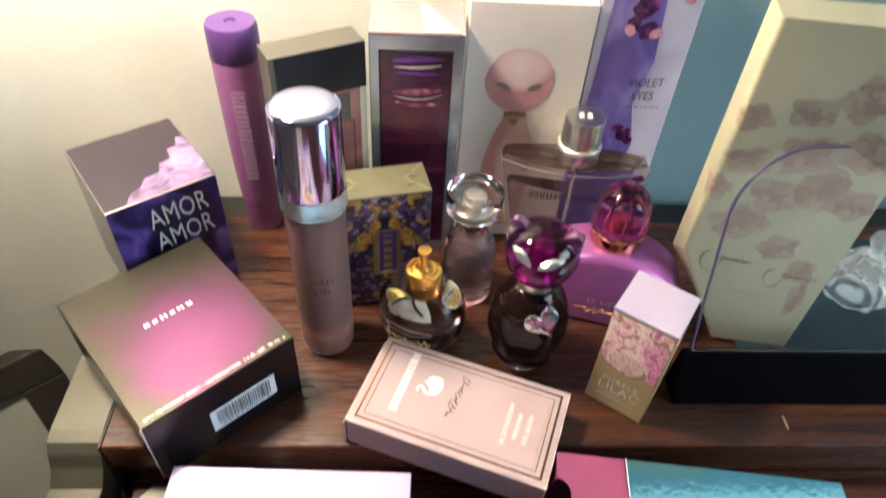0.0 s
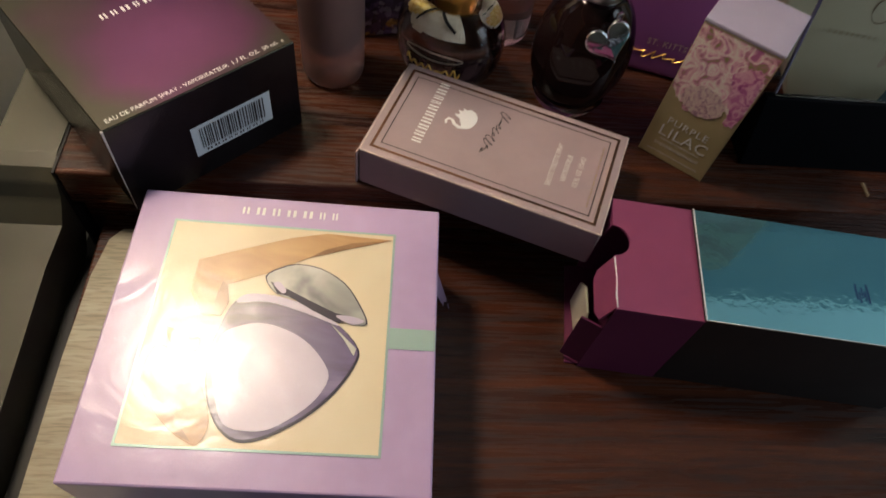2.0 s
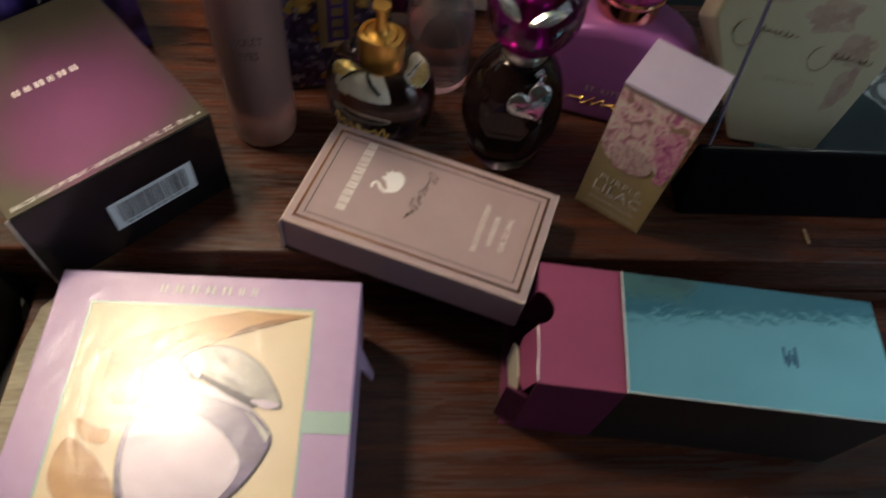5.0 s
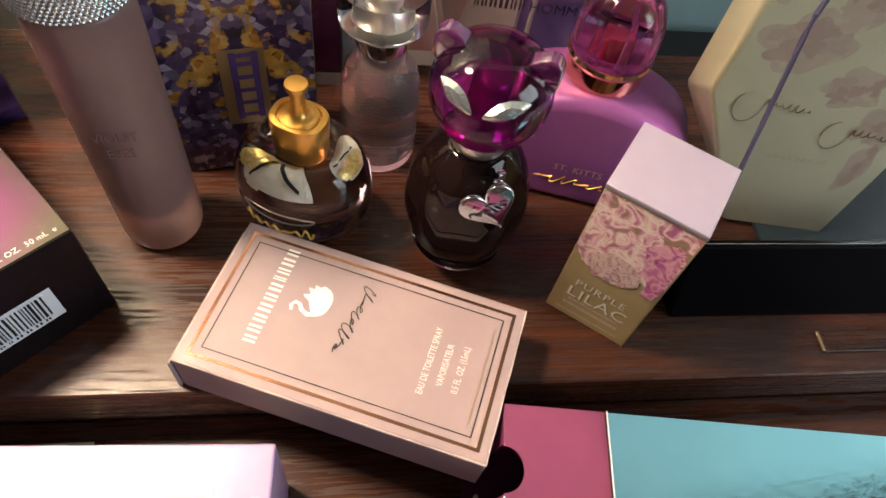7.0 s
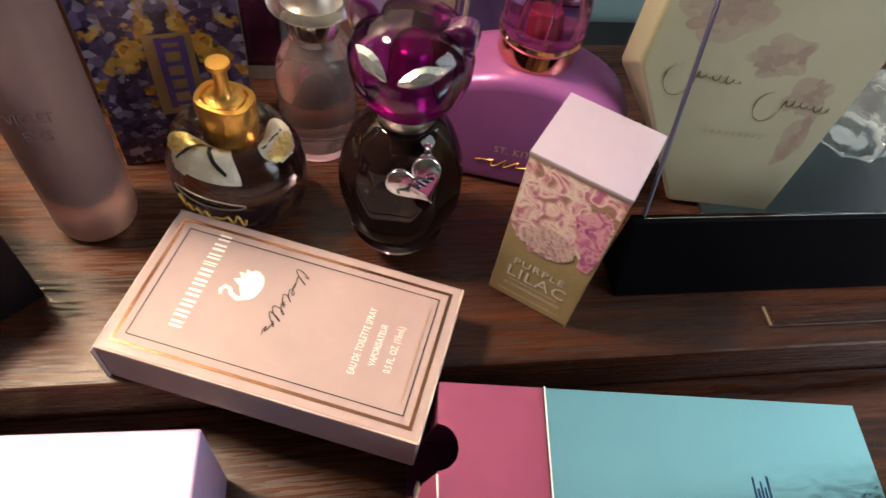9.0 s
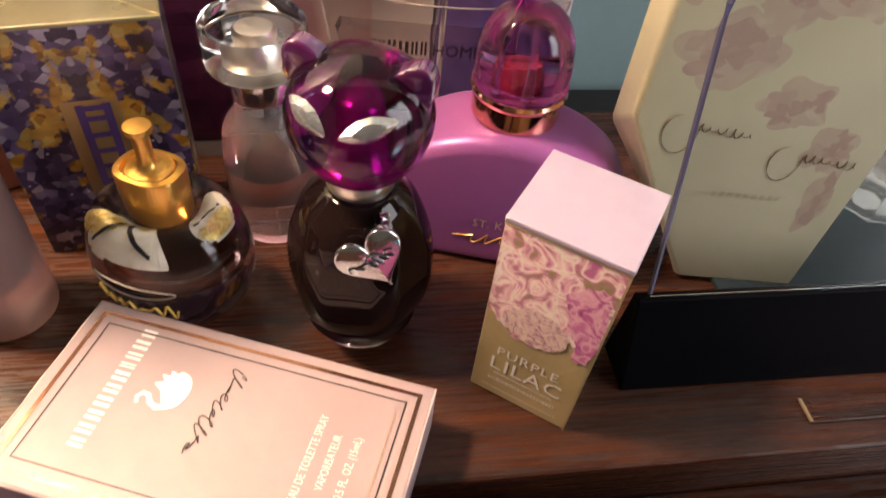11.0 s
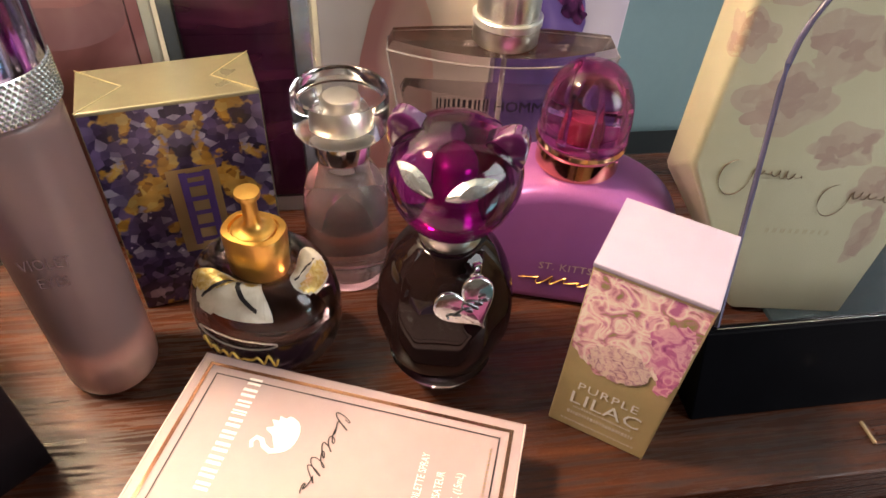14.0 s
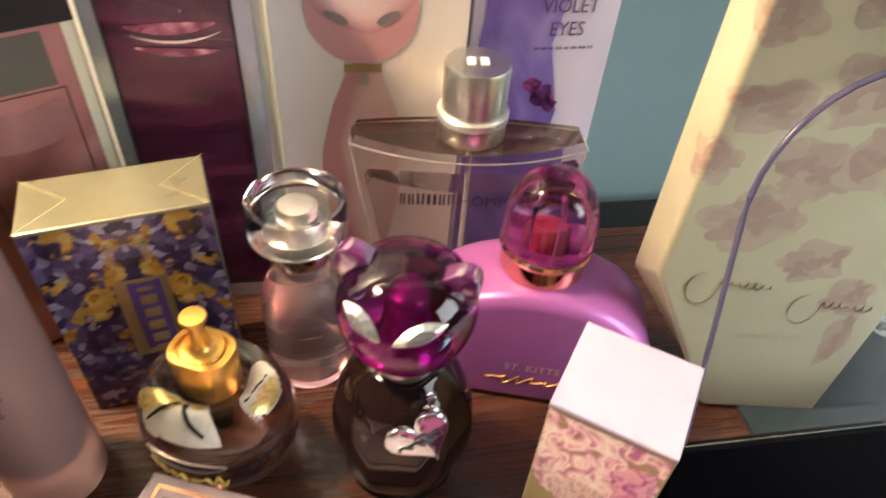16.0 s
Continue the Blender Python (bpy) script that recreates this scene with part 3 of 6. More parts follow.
def open_box():
    foil = mat("blue_foil", (0.36, 0.80, 0.97), 0.06, 0.94, 0.05, 40, 0.10, fine=6)
    mag = mat("magenta_card", (0.235, 0.050, 0.12), 0.45, 0, 0.08, 30, 0.05)
    # darker copy of the magenta card, with the tray's inner shade in its colour
    dark = mat("shaded_magenta_card", (0.12, 0.015, 0.06), 0.5, 0, 0.1, 30, 0.05)
    cream = mat("card_flap", (0.55, 0.50, 0.38), 0.6, 0, 0.08, 30, 0.05)
    side = mat("dark_card", (0.014, 0.012, 0.012), 0.45, 0.0, 0.1, 30, 0.05)
    t = thing("perfume_box", at(0.0945, 0.1665, -0.037, 3.6), "long open carton of blue foil with a magenta sleeve end", "box")
    h, w, L = 0.0575, 0.0545, 0.1455
    c = 0.0009
    part("sleeve", box(0.035, L, 0, w, 0, h + 0.0008, 0.0007), side, t, "dark carton sides")
    bm = bmesh.new()
    rows = []
    for i in range(25):
        f = i / 24
        zz = h + 0.0009 + 0.00015 * (1 - (2 * f - 1) ** 2)
        rows.append([bm.verts.new((x, 0.0005 + f * (w - 0.001), zz)) for x in (0.0355, L - 0.0005)])
    for a, b2 in zip(rows, rows[1:]):
        bm.faces.new((a[0], a[1], b2[1], b2[0]))
    part("foil_face", bm, foil, t, "glossy slightly bowed blue foil face", 60)
    part("white_edge", rects([(0.0352, 0.0357, 0.0, w), (0.036, L, 0.0, 0.0003)]), M_WHITE, t, m=top(h + 0.0010, lift=0.0003))
    # magenta inner tray, open at its end, notched for a thumb
    pts = [(0.0355, 0.0), (0.0355, w), (0.0, w)]
    r, cy = 0.0075, w * 0.60
    pts += [(0.0, cy + r)] + [(r * 0.9 * math.sin(a), cy + r * math.cos(a)) for a in [math.pi * k / 12 for k in range(1, 12)]] + [(0.0, cy - r), (0.0, 0.0)]
    part("tray_lid", prism(pts, h - c, h), mag, t, "magenta inner tray with a thumb notch")
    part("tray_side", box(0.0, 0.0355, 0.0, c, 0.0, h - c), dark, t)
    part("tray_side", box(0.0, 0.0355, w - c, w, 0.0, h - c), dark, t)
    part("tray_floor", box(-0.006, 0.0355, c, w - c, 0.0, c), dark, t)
    part("end_flap", prism([(0.0, 0.0006), (0.0, cy - r - 0.0005), (-0.012, cy - r - 0.001), (-0.015, cy - r - 0.004), (-0.015, 0.005), (-0.012, 0.0006)], -c, 0.0), mag, t, "magenta end flap folded down", m=Matrix.Translation((0.0, 0.0, h)) @ Matrix.Rotation(radians(-72), 4, "Y"))
    part("end_flap", box(-0.014, 0.0, cy + r + 0.0005, w - 0.0006, -c, 0.0), mag, t, m=Matrix.Translation((0.0, 0.0, h)) @ Matrix.Rotation(radians(-78), 4, "Y"))
    part("torn_edge", tube([(0.0004, 0.0008, h), (0.0001, 0.006, h + 0.0001), (0.0005, 0.013, h), (0.0, cy - r - 0.001, h)], lambda f: 0.00022 + 0.00018 * abs(math.sin(f * 23)), 5), M_WHITE, t, "white torn card edge")
    part("tuck_flap", prism([(0.0, 0.0), (0.024, 0.0), (0.024, 0.018), (0.018, 0.024), (0.006, 0.022), (0.0, 0.014)], 0.0, c), cream, t, "pale tuck flap", m=Matrix.Translation((-0.0015, 0.009, 0.002)) @ Matrix.Rotation(radians(5), 4, "Z") @ Matrix.Rotation(radians(90), 4, "Z") @ Matrix.Rotation(radians(90), 4, "X"))
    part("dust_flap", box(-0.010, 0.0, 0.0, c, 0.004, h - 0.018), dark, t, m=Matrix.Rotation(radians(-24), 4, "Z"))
    part("foil_script", rects([(0.1010, 0.1015, 0.0200, 0.0275), (0.1022, 0.1027, 0.0190, 0.0240), (0.1034, 0.1039, 0.0210, 0.0262), (0.1046, 0.1051, 0.0200, 0.0245), (0.1058, 0.1064, 0.0190, 0.0280)]), mat("blue_print", (0.02, 0.05, 0.16), 0.4, 0, 0), t, m=top(h + 0.0011, lift=0.0002))


open_box()


# ---- boxes at the shelf's front ----
def pink_box():
    card = mat("rose_card", (0.385, 0.288, 0.29), 0.42, 0, 0.07, 40, 0.05, coat=0.15)
    band = mat("rose_gold_foil", (0.34, 0.17, 0.11), 0.22, 0.9, 0.1, 60, 0.1)
    t, body = carton("perfume_box", 0.1090, 0.0595, 0.0225, at(0.0384, 0.2376, 0.0, -10.6), card,
                     "dusty rose cardboard perfume box lying flat", bevel=0.0009)
    z, w, d = 0.0225, 0.1090, 0.0595
    part("foil_frame", ring_frame(-w / 2 + 0.0035, w / 2 - 0.0035, -d / 2 + 0.0035, d / 2 - 0.0035, 0.0012), band, t, "rose gold foil frame", m=top(z))
    part("thin_frame", ring_frame(-w / 2 + 0.0072, w / 2 - 0.0072, -d / 2 + 0.0072, d / 2 - 0.0072, 0.0004), M_INK, t, m=top(z))
    part("brand_mark", bars(0.039, 0.0048, 10, 5, gap=0.6), M_WHITE, t, m=top(z, 90, -0.0315, 0.004))
    bird = rounded([(-0.0062, -0.0012), (-0.0040, -0.0046), (0.0010, -0.0056), (0.0048, -0.0040), (0.0062, -0.0008), (0.0052, 0.0004), (0.0056, 0.0024), (0.0040, 0.0022), (0.0038, 0.0044), (0.0018, 0.0030), (0.0006, 0.0052), (-0.0012, 0.0024), (-0.0026, 0.0016)], 3)
    neck = tube([(-0.0052, -0.0020, 0), (-0.0064, 0.0010, 0), (-0.0052, 0.0036, 0), (-0.0034, 0.0048, 0), (-0.0030, 0.0066, 0), (-0.0046, 0.0076, 0), (-0.0064, 0.0068, 0)], lambda f: 0.0010 - 0.0004 * f, 5)
    bmesh.ops.scale(neck, vec=(1, 1, 0.1), verts=neck.verts)
    swan = part("bird_print", flat(bird), M_WHITE, t, "white swan print", m=top(z, 90, -0.0185, 0.007))
    part("bird_neck", neck, M_WHITE, swan, m=top(z, 90, -0.0185, 0.007))
    line = scrawl(170, 0.027, 0.0046, 12)
    bm = bmesh.new()
    for (ax, ay), (bx, by) in zip(line, line[1:]):
        d2 = Vector((bx - ax, by - ay, 0))
        nrm = Vector((-d2.y, d2.x, 0)).normalized() * 0.00017
        bm.faces.new([bm.verts.new(Vector(p) + s) for p, s in (((ax, ay, 0), -nrm), ((bx, by, 0), -nrm), ((bx, by, 0), nrm), ((ax, ay, 0), nrm))])
    part("signature_scroll", bm, M_INK, t, m=top(z, 82, -0.0035, 0.0045, 0.0003))
    for i, line in enumerate(("EAU DE TOILETTE SPRAY", "VAPORISATEUR", "0.5 FL. OZ. (15mL)")):
        writing("writing", line, 0.0034, M_WHITE, t, top(z, 90, 0.0275 + i * 0.0056, -0.001), stretch=0.68)
    part("fine_print", bars(0.036, 0.0008, 30, 8, gap=1.0), M_GOLDPRINT, t, m=top(z, 90, 0.0455, 0.0))
    for i in range(3):
        part("fine_print", bars(0.086, 0.0010, 60, 11 + i, gap=0.8), mat("pale_ink", (0.42, 0.30, 0.28), 0.5, 0, 0), t, m=front(-d / 2) @ Matrix.Translation((0, 0.0055 + 0.0045 * i, 0)))
    # pale edge tubes: card wear, with the edge highlight put into the same colour
    worn = mat("worn_highlit_rose_edge", (0.62, 0.50, 0.46), 0.6, 0, 0.2, 200, 0.1)
    for ax, ay, bx, by, sd in ((-1, -1, 1, -1, 2), (-1, -1, -1, 1, 5), (1, -1, 1, 1, 9)):
        rnd = random.Random(sd)
        pts = [((ax + (bx - ax) * k / 16) * (w / 2 - 0.0003), (ay + (by - ay) * k / 16) * (d / 2 - 0.0003), z - 0.00035 + rnd.uniform(-0.00008, 0.00008)) for k in range(17)]
        part("worn_edge", tube(pts, lambda f: 0.00030 + 0.00012 * math.sin(f * 19 + sd), 5), worn, t, "pale worn card edge with its highlight painted in")
    part("end_flap", box(-w / 2 - 0.0012, -w / 2 - 0.0004, -d / 2 - 0.001, d / 2 - 0.004, 0.0, 0.0205, 0.0003), card, t, "slightly open end flap")
    return t


pink_box()


def lilac_box():
    khaki = mat("khaki_gold_card", (0.50, 0.41, 0.215), 0.35, 0.2, 0.08, 60, 0.05)
    lid = mat("lavender_top", (0.37, 0.33, 0.44), 0.5, 0, 0.05, 30, 0.04)
    bloom = patches("lilac_bloom_print", [(0.34, (0.30, 0.28, 0.09)), (0.41, (0.56, 0.20, 0.31)), (0.47, (0.82, 0.52, 0.55)), (0.53, (0.94, 0.88, 0.76)), (0.59, (0.84, 0.50, 0.57)), (0.67, (0.52, 0.15, 0.32))], 150, 0.45, detail=8, distort=1.0)
    deep = patches("deep_bloom_print", [(0.36, (0.32, 0.05, 0.20)), (0.46, (0.60, 0.16, 0.36)), (0.55, (0.84, 0.50, 0.58)), (0.64, (0.62, 0.18, 0.38))], 190, 0.45, detail=8, distort=1.0)
    pale = patches("pale_bloom_print", [(0.32, (0.30, 0.14, 0.20)), (0.44, (0.62, 0.38, 0.42)), (0.56, (0.80, 0.66, 0.56)), (0.70, (0.66, 0.40, 0.46))], 300, 0.45, detail=6, distort=2.0)

    def ragged(points, amp, seed):
        rnd = random.Random(seed)
        return [(min(0.0168, x + rnd.uniform(-amp, amp)), z + rnd.uniform(-amp, amp)) for x, z in rounded(points, 6)]
    w, d, h = 0.0345, 0.0325, 0.0785
    t, body = carton("perfume_box", w, d, h, at(0.1318, 0.2815, 0, -25.3), khaki, "small upright gold box with lilac blossom print")
    part("lid", box(-w / 2 - 0.0002, w / 2 + 0.0002, -d / 2 - 0.0002, d / 2 + 0.0002, h - 0.0012, h + 0.0006, 0.0004), lid, t, "pale lavender top flap")
    y = -d / 2
    rnd = random.Random(17)
    low = [(-w / 2 + 0.0004 + (w - 0.0008) * k / 26, 0.0425 - 0.0085 * math.sin(math.pi * min(1.0, k / 20)) + rnd.uniform(-0.0011, 0.0011)) for k in range(27)]
    part("blossom_print", flat([(-w / 2 + 0.0004, h - 0.0018)] + low + [(w / 2 - 0.0004, h - 0.0018)]), bloom, t, "pink lilac blossom photo", m=front(y))
    part("blossom_print", flat(ragged([(0.0152, 0.067), (0.010, 0.068), (0.0065, 0.065), (0.0035, 0.060), (0.0062, 0.055), (0.0060, 0.049), (0.0100, 0.045), (0.0110, 0.038), (0.0150, 0.037), (0.0164, 0.05)], 0.0008, 3)), deep, t, m=front(y, 0.0003))
    part("blossom_print", flat(ragged(oval(-0.001, 0.042, 0.0098, 0.0078, 12), 0.0007, 8)), pale, t, m=front(y, 0.0003))
    part("seam", rects([(-w / 2, w / 2, h - 0.0016, h - 0.0010), (w / 2 - 0.0006, w / 2, 0, h)]), M_GOLDFOIL, t, m=front(y, 0.0004))
    writing("writing", "PURPLE", 0.0056, M_WHITE, t, front(y, 0.0003) @ Matrix.Translation((-0.0005, 0.0228, 0)), spacing=1.15)
    writing("writing", "LILAC", 0.0092, M_WHITE, t, front(y, 0.0003) @ Matrix.Translation((0, 0.0148, 0)), spacing=1.05)
    part("brand_mark", bars(0.02, 0.0011, 22, 21, 0.0, 0.0124, gap=0.9), M_WHITE, t, m=front(y, 0.0003))
    part("brand_mark", bars(0.023, 0.0020, 22, 22, 0.0, 0.0085, gap=0.9), M_WHITE, t, m=front(y, 0.0003))
    part("fine_print", bars(0.026, 0.0010, 22, 23, 0.0, 0.0040, gap=0.9), M_WHITE, t, m=front(y, 0.0003))


lilac_box()


def plum_box():
    card = mat("smoke_metallic_card", (0.10, 0.095, 0.07), 0.22, 0.75, 0.1, 20, 0.04)
    plum = patches("plum_foil", [(0.40, (0.125, 0.038, 0.108)), (0.70, (0.100, 0.032, 0.084)), (0.84, (0.070, 0.036, 0.054)), (1.04, (0.050, 0.045, 0.033))], 20, 0.36, 0.75, detail=1.5, kind="radial", stretch=(13, 13, 0.01), shift=(-0.10, 0.17, 0))
    dark = mat("black_gloss_card", (0.008, 0.006, 0.007), 0.22, 0, 0.2, 30, 0.03, spec=0.35)
    t = thing("perfume_box", at(-0.1207, 0.2442, 0, 51.8), "flat dark metallic perfume box with a plum centre", "box")
    w, d, h = 0.0845, 0.1010, 0.0488
    part("carton", box(-w / 2, w / 2, -d / 2, d / 2, 0, h, 0.0006), card, t)
    part("front_panel", rect(-w / 2 + 0.0003, w / 2 - 0.0003, 0.0003, h - 0.0004), dark, t, "black glossy front", m=front(-d / 2))
    part("top_print", rect(-w / 2 + 0.0004, w / 2 - 0.0004, -d / 2 + 0.0004, d / 2 - 0.0004), plum, t, "plum foil print", m=top(h))
    part("worn_edge", tube([(-w / 2, -d / 2, 0.0015), (-w / 2 - 0.0001, -d / 2 - 0.0001, h * 0.5), (-w / 2, -d / 2, h)], lambda f: 0.00022 + 0.0004 * (f > 0.95), 5), mat("worn_card_edge", (0.55, 0.50, 0.48), 0.7, 0, 0), t, "pale worn corner edge")
    label_white = mat("barcode_label", (0.62, 0.68, 0.72), 0.5, 0, 0)
    part("barcode", rect(-0.011, 0.027, 0.013, 0.030), label_white, t, "white barcode label", m=front(-d / 2, 0.0004))
    rnd = random.Random(4)
    xs, x = [], -0.0075
    while x < 0.0235:
        bw = rnd.choice((0.0004, 0.0006, 0.0009))
        xs.append((x, x + bw, 0.0165, 0.0282))
        x += bw + rnd.choice((0.0004, 0.0006, 0.0008))
    part("barcode_mark", rects(xs), M_INK, t, m=front(-d / 2, 0.0006))
    part("number_mark", bars(0.028, 0.0014, 9, 6, 0.008, 0.0143), M_INK, t, m=front(-d / 2, 0.0006))
    part("brand_mark", bars(0.027, 0.0034, 6, 7, 0.0, 0.004), M_WHITE, t, m=top(h, lift=0.0004))
    writing("writing", "EAU DE PARFUM SPRAY - VAPORISATEUR  1.7 FL. OZ.  50 mL  e", 0.0030, M_WHITE, t, top(h, 0, 0.0, -d / 2 + 0.0024, 0.0004), stretch=0.94)


plum_box()


def cube_box():
    sil = mat("silver_card", (0.55, 0.50, 0.50), 0.3, 0.6, 0.06, 30, 0.04)
    topm = mat("taupe_card", (0.036, 0.029, 0.038), 0.5, 0.0, 0.06, 30, 0.04, spec=0.3)
    violet = patches("violet_night_print", [(0.32, (0.008, 0.005, 0.03)), (0.48, (0.03, 0.018, 0.12)), (0.6, (0.11, 0.06, 0.30)), (0.8, (0.30, 0.2, 0.55))], 45, 0.3, detail=3, coat=0.3)
    petal = patches("petal_print", [(0.35, (0.07, 0.05, 0.09)), (0.5, (0.20, 0.13, 0.26)), (0.7, (0.36, 0.25, 0.41))], 70, 0.35, detail=4)
    t = thing("perfume_box", at(-0.1725, 0.3285, 0, 47.0), "cube-shaped violet perfume box with silver sides", "box")
    w, d, h = 0.0640, 0.0705, 0.0840
    part("carton", box(-w / 2, w / 2, -d / 2, d / 2, 0, h, 0.0005), sil, t)
    part("top_panel", rect(-w / 2 + 0.0004, w / 2 - 0.0004, -d / 2 + 0.0004, d / 2 - 0.0004), topm, t, m=top(h))
    part("petal_print", flat([(-0.020, -0.0348), (0.0316, -0.0348), (0.0316, 0.010), (0.027, 0.012), (0.024, 0.004), (0.018, 0.003), (0.016, -0.007), (0.009, -0.008), (0.006, -0.016), (-0.003, -0.017), (-0.008, -0.024), (-0.015, -0.027)]), petal, t, "lilac petal print", m=top(h, lift=0.0004))
    part("front_panel", rect(-w / 2 + 0.0003, w / 2 - 0.0003, 0.0003, h - 0.0004), violet, t, "deep violet printed front", m=front(-d / 2))
    part("side_panel", rect(-0.0345, 0.0345, 0.0003, h - 0.0004), violet, t, m=Matrix.Rotation(radians(90), 4, "Z") @ front(-w / 2))
    for i, s in enumerate(("AMOR", "AMOR")):
        writing("writing", s, 0.0205, M_WHITE, t, front(-d / 2, 0.0004) @ Matrix.Translation((0.0065 + 0.0005 * i, 0.0625 - 0.0175 * i, 0)) @ Matrix.Rotation(radians(3), 4, "Z"), stretch=0.60)


cube_box()

# ---- bottles ----
def tall_bottle():
    frost = mat("frosted_pink_glass", (0.76, 0.54, 0.51), 0.34, 0, 0.05, 20, 0.05, trans=0.85, ior=1.45)
    t = thing("perfume_bottle", at(-0.0495, 0.2850, 0, 0), "tall frosted pink cylinder perfume bottle with a silver cap", "bottle")
    part("glass_body", lathe(curve_profile([(0.0, 0.0), (0.011, 0.0), (0.0145, 0.0015), (0.0155, 0.006)], 4) + curve_profile([(0.0155, 0.02), (0.0155, 0.099), (0.0153, 0.107), (0.0135, 0.1105), (0.0, 0.111)], 4), 56), frost, t, "frosted pink glass", 50)
    part("liquid", lathe([(0.0, 0.016), (0.006, 0.0175), (0.0098, 0.0225), (0.0120, 0.0300), (0.0136, 0.0390), (0.0147, 0.0520), (0.0147, 0.103), (0.0, 0.1035)], 40), mat("rose_tan_liquid", (0.15, 0.070, 0.052), 0.2, 0, 0), t, "rose-tan perfume", 50)
    part("collar", lathe([(0.0, 0.111), (0.0158, 0.111), (0.0163, 0.112), (0.0163, 0.1222), (0.0158, 0.1230), (0.0, 0.1230)], 56), M_BRUSH, t, "", 40)
    bm = bmesh.new()
    for row in range(9):
        for i in range(64):
            a = 2 * math.pi * (i + 0.5 * (row % 2)) / 64
            bmesh.ops.create_icosphere(bm, subdivisions=1, radius=0.00082, matrix=Matrix.Translation((0.0163 * math.cos(a), 0.0163 * math.sin(a), 0.1120 + row * 0.00124)))
    tagged(part("bead_collar", bm, mat("glitter", (0.75, 0.80, 0.80), 0.12, 1.0, 0), t, "sparkling silver bead collar"), kind="stuff")
    chrome = mat("violet_chrome", (0.50, 0.49, 0.70), 0.1, 1.0, 0.05, 20, 0.02)
    part("cap", lathe([(0.0, 0.1231), (0.0166, 0.1231)] + curve_profile([(0.0168, 0.1245), (0.0168, 0.164), (0.0164, 0.1675), (0.0145, 0.1695)], 3) + curve_profile([(0.010, 0.1702), (0.0, 0.1706)], 3), 64), chrome, t, "shiny lilac chrome cap", 40)
    faint = mat("faint_print", (0.17, 0.10, 0.10), 0.4, 0, 0)
    for i, s in enumerate(("VIOLET", "EYES")):
        writing("writing", s, 0.006, faint, t, Matrix.Rotation(radians(18), 4, "Z") @ front(-0.0157, 0.0001) @ Matrix.Translation((0, 0.066 - i * 0.0075, 0)), stretch=0.7)


tall_bottle()


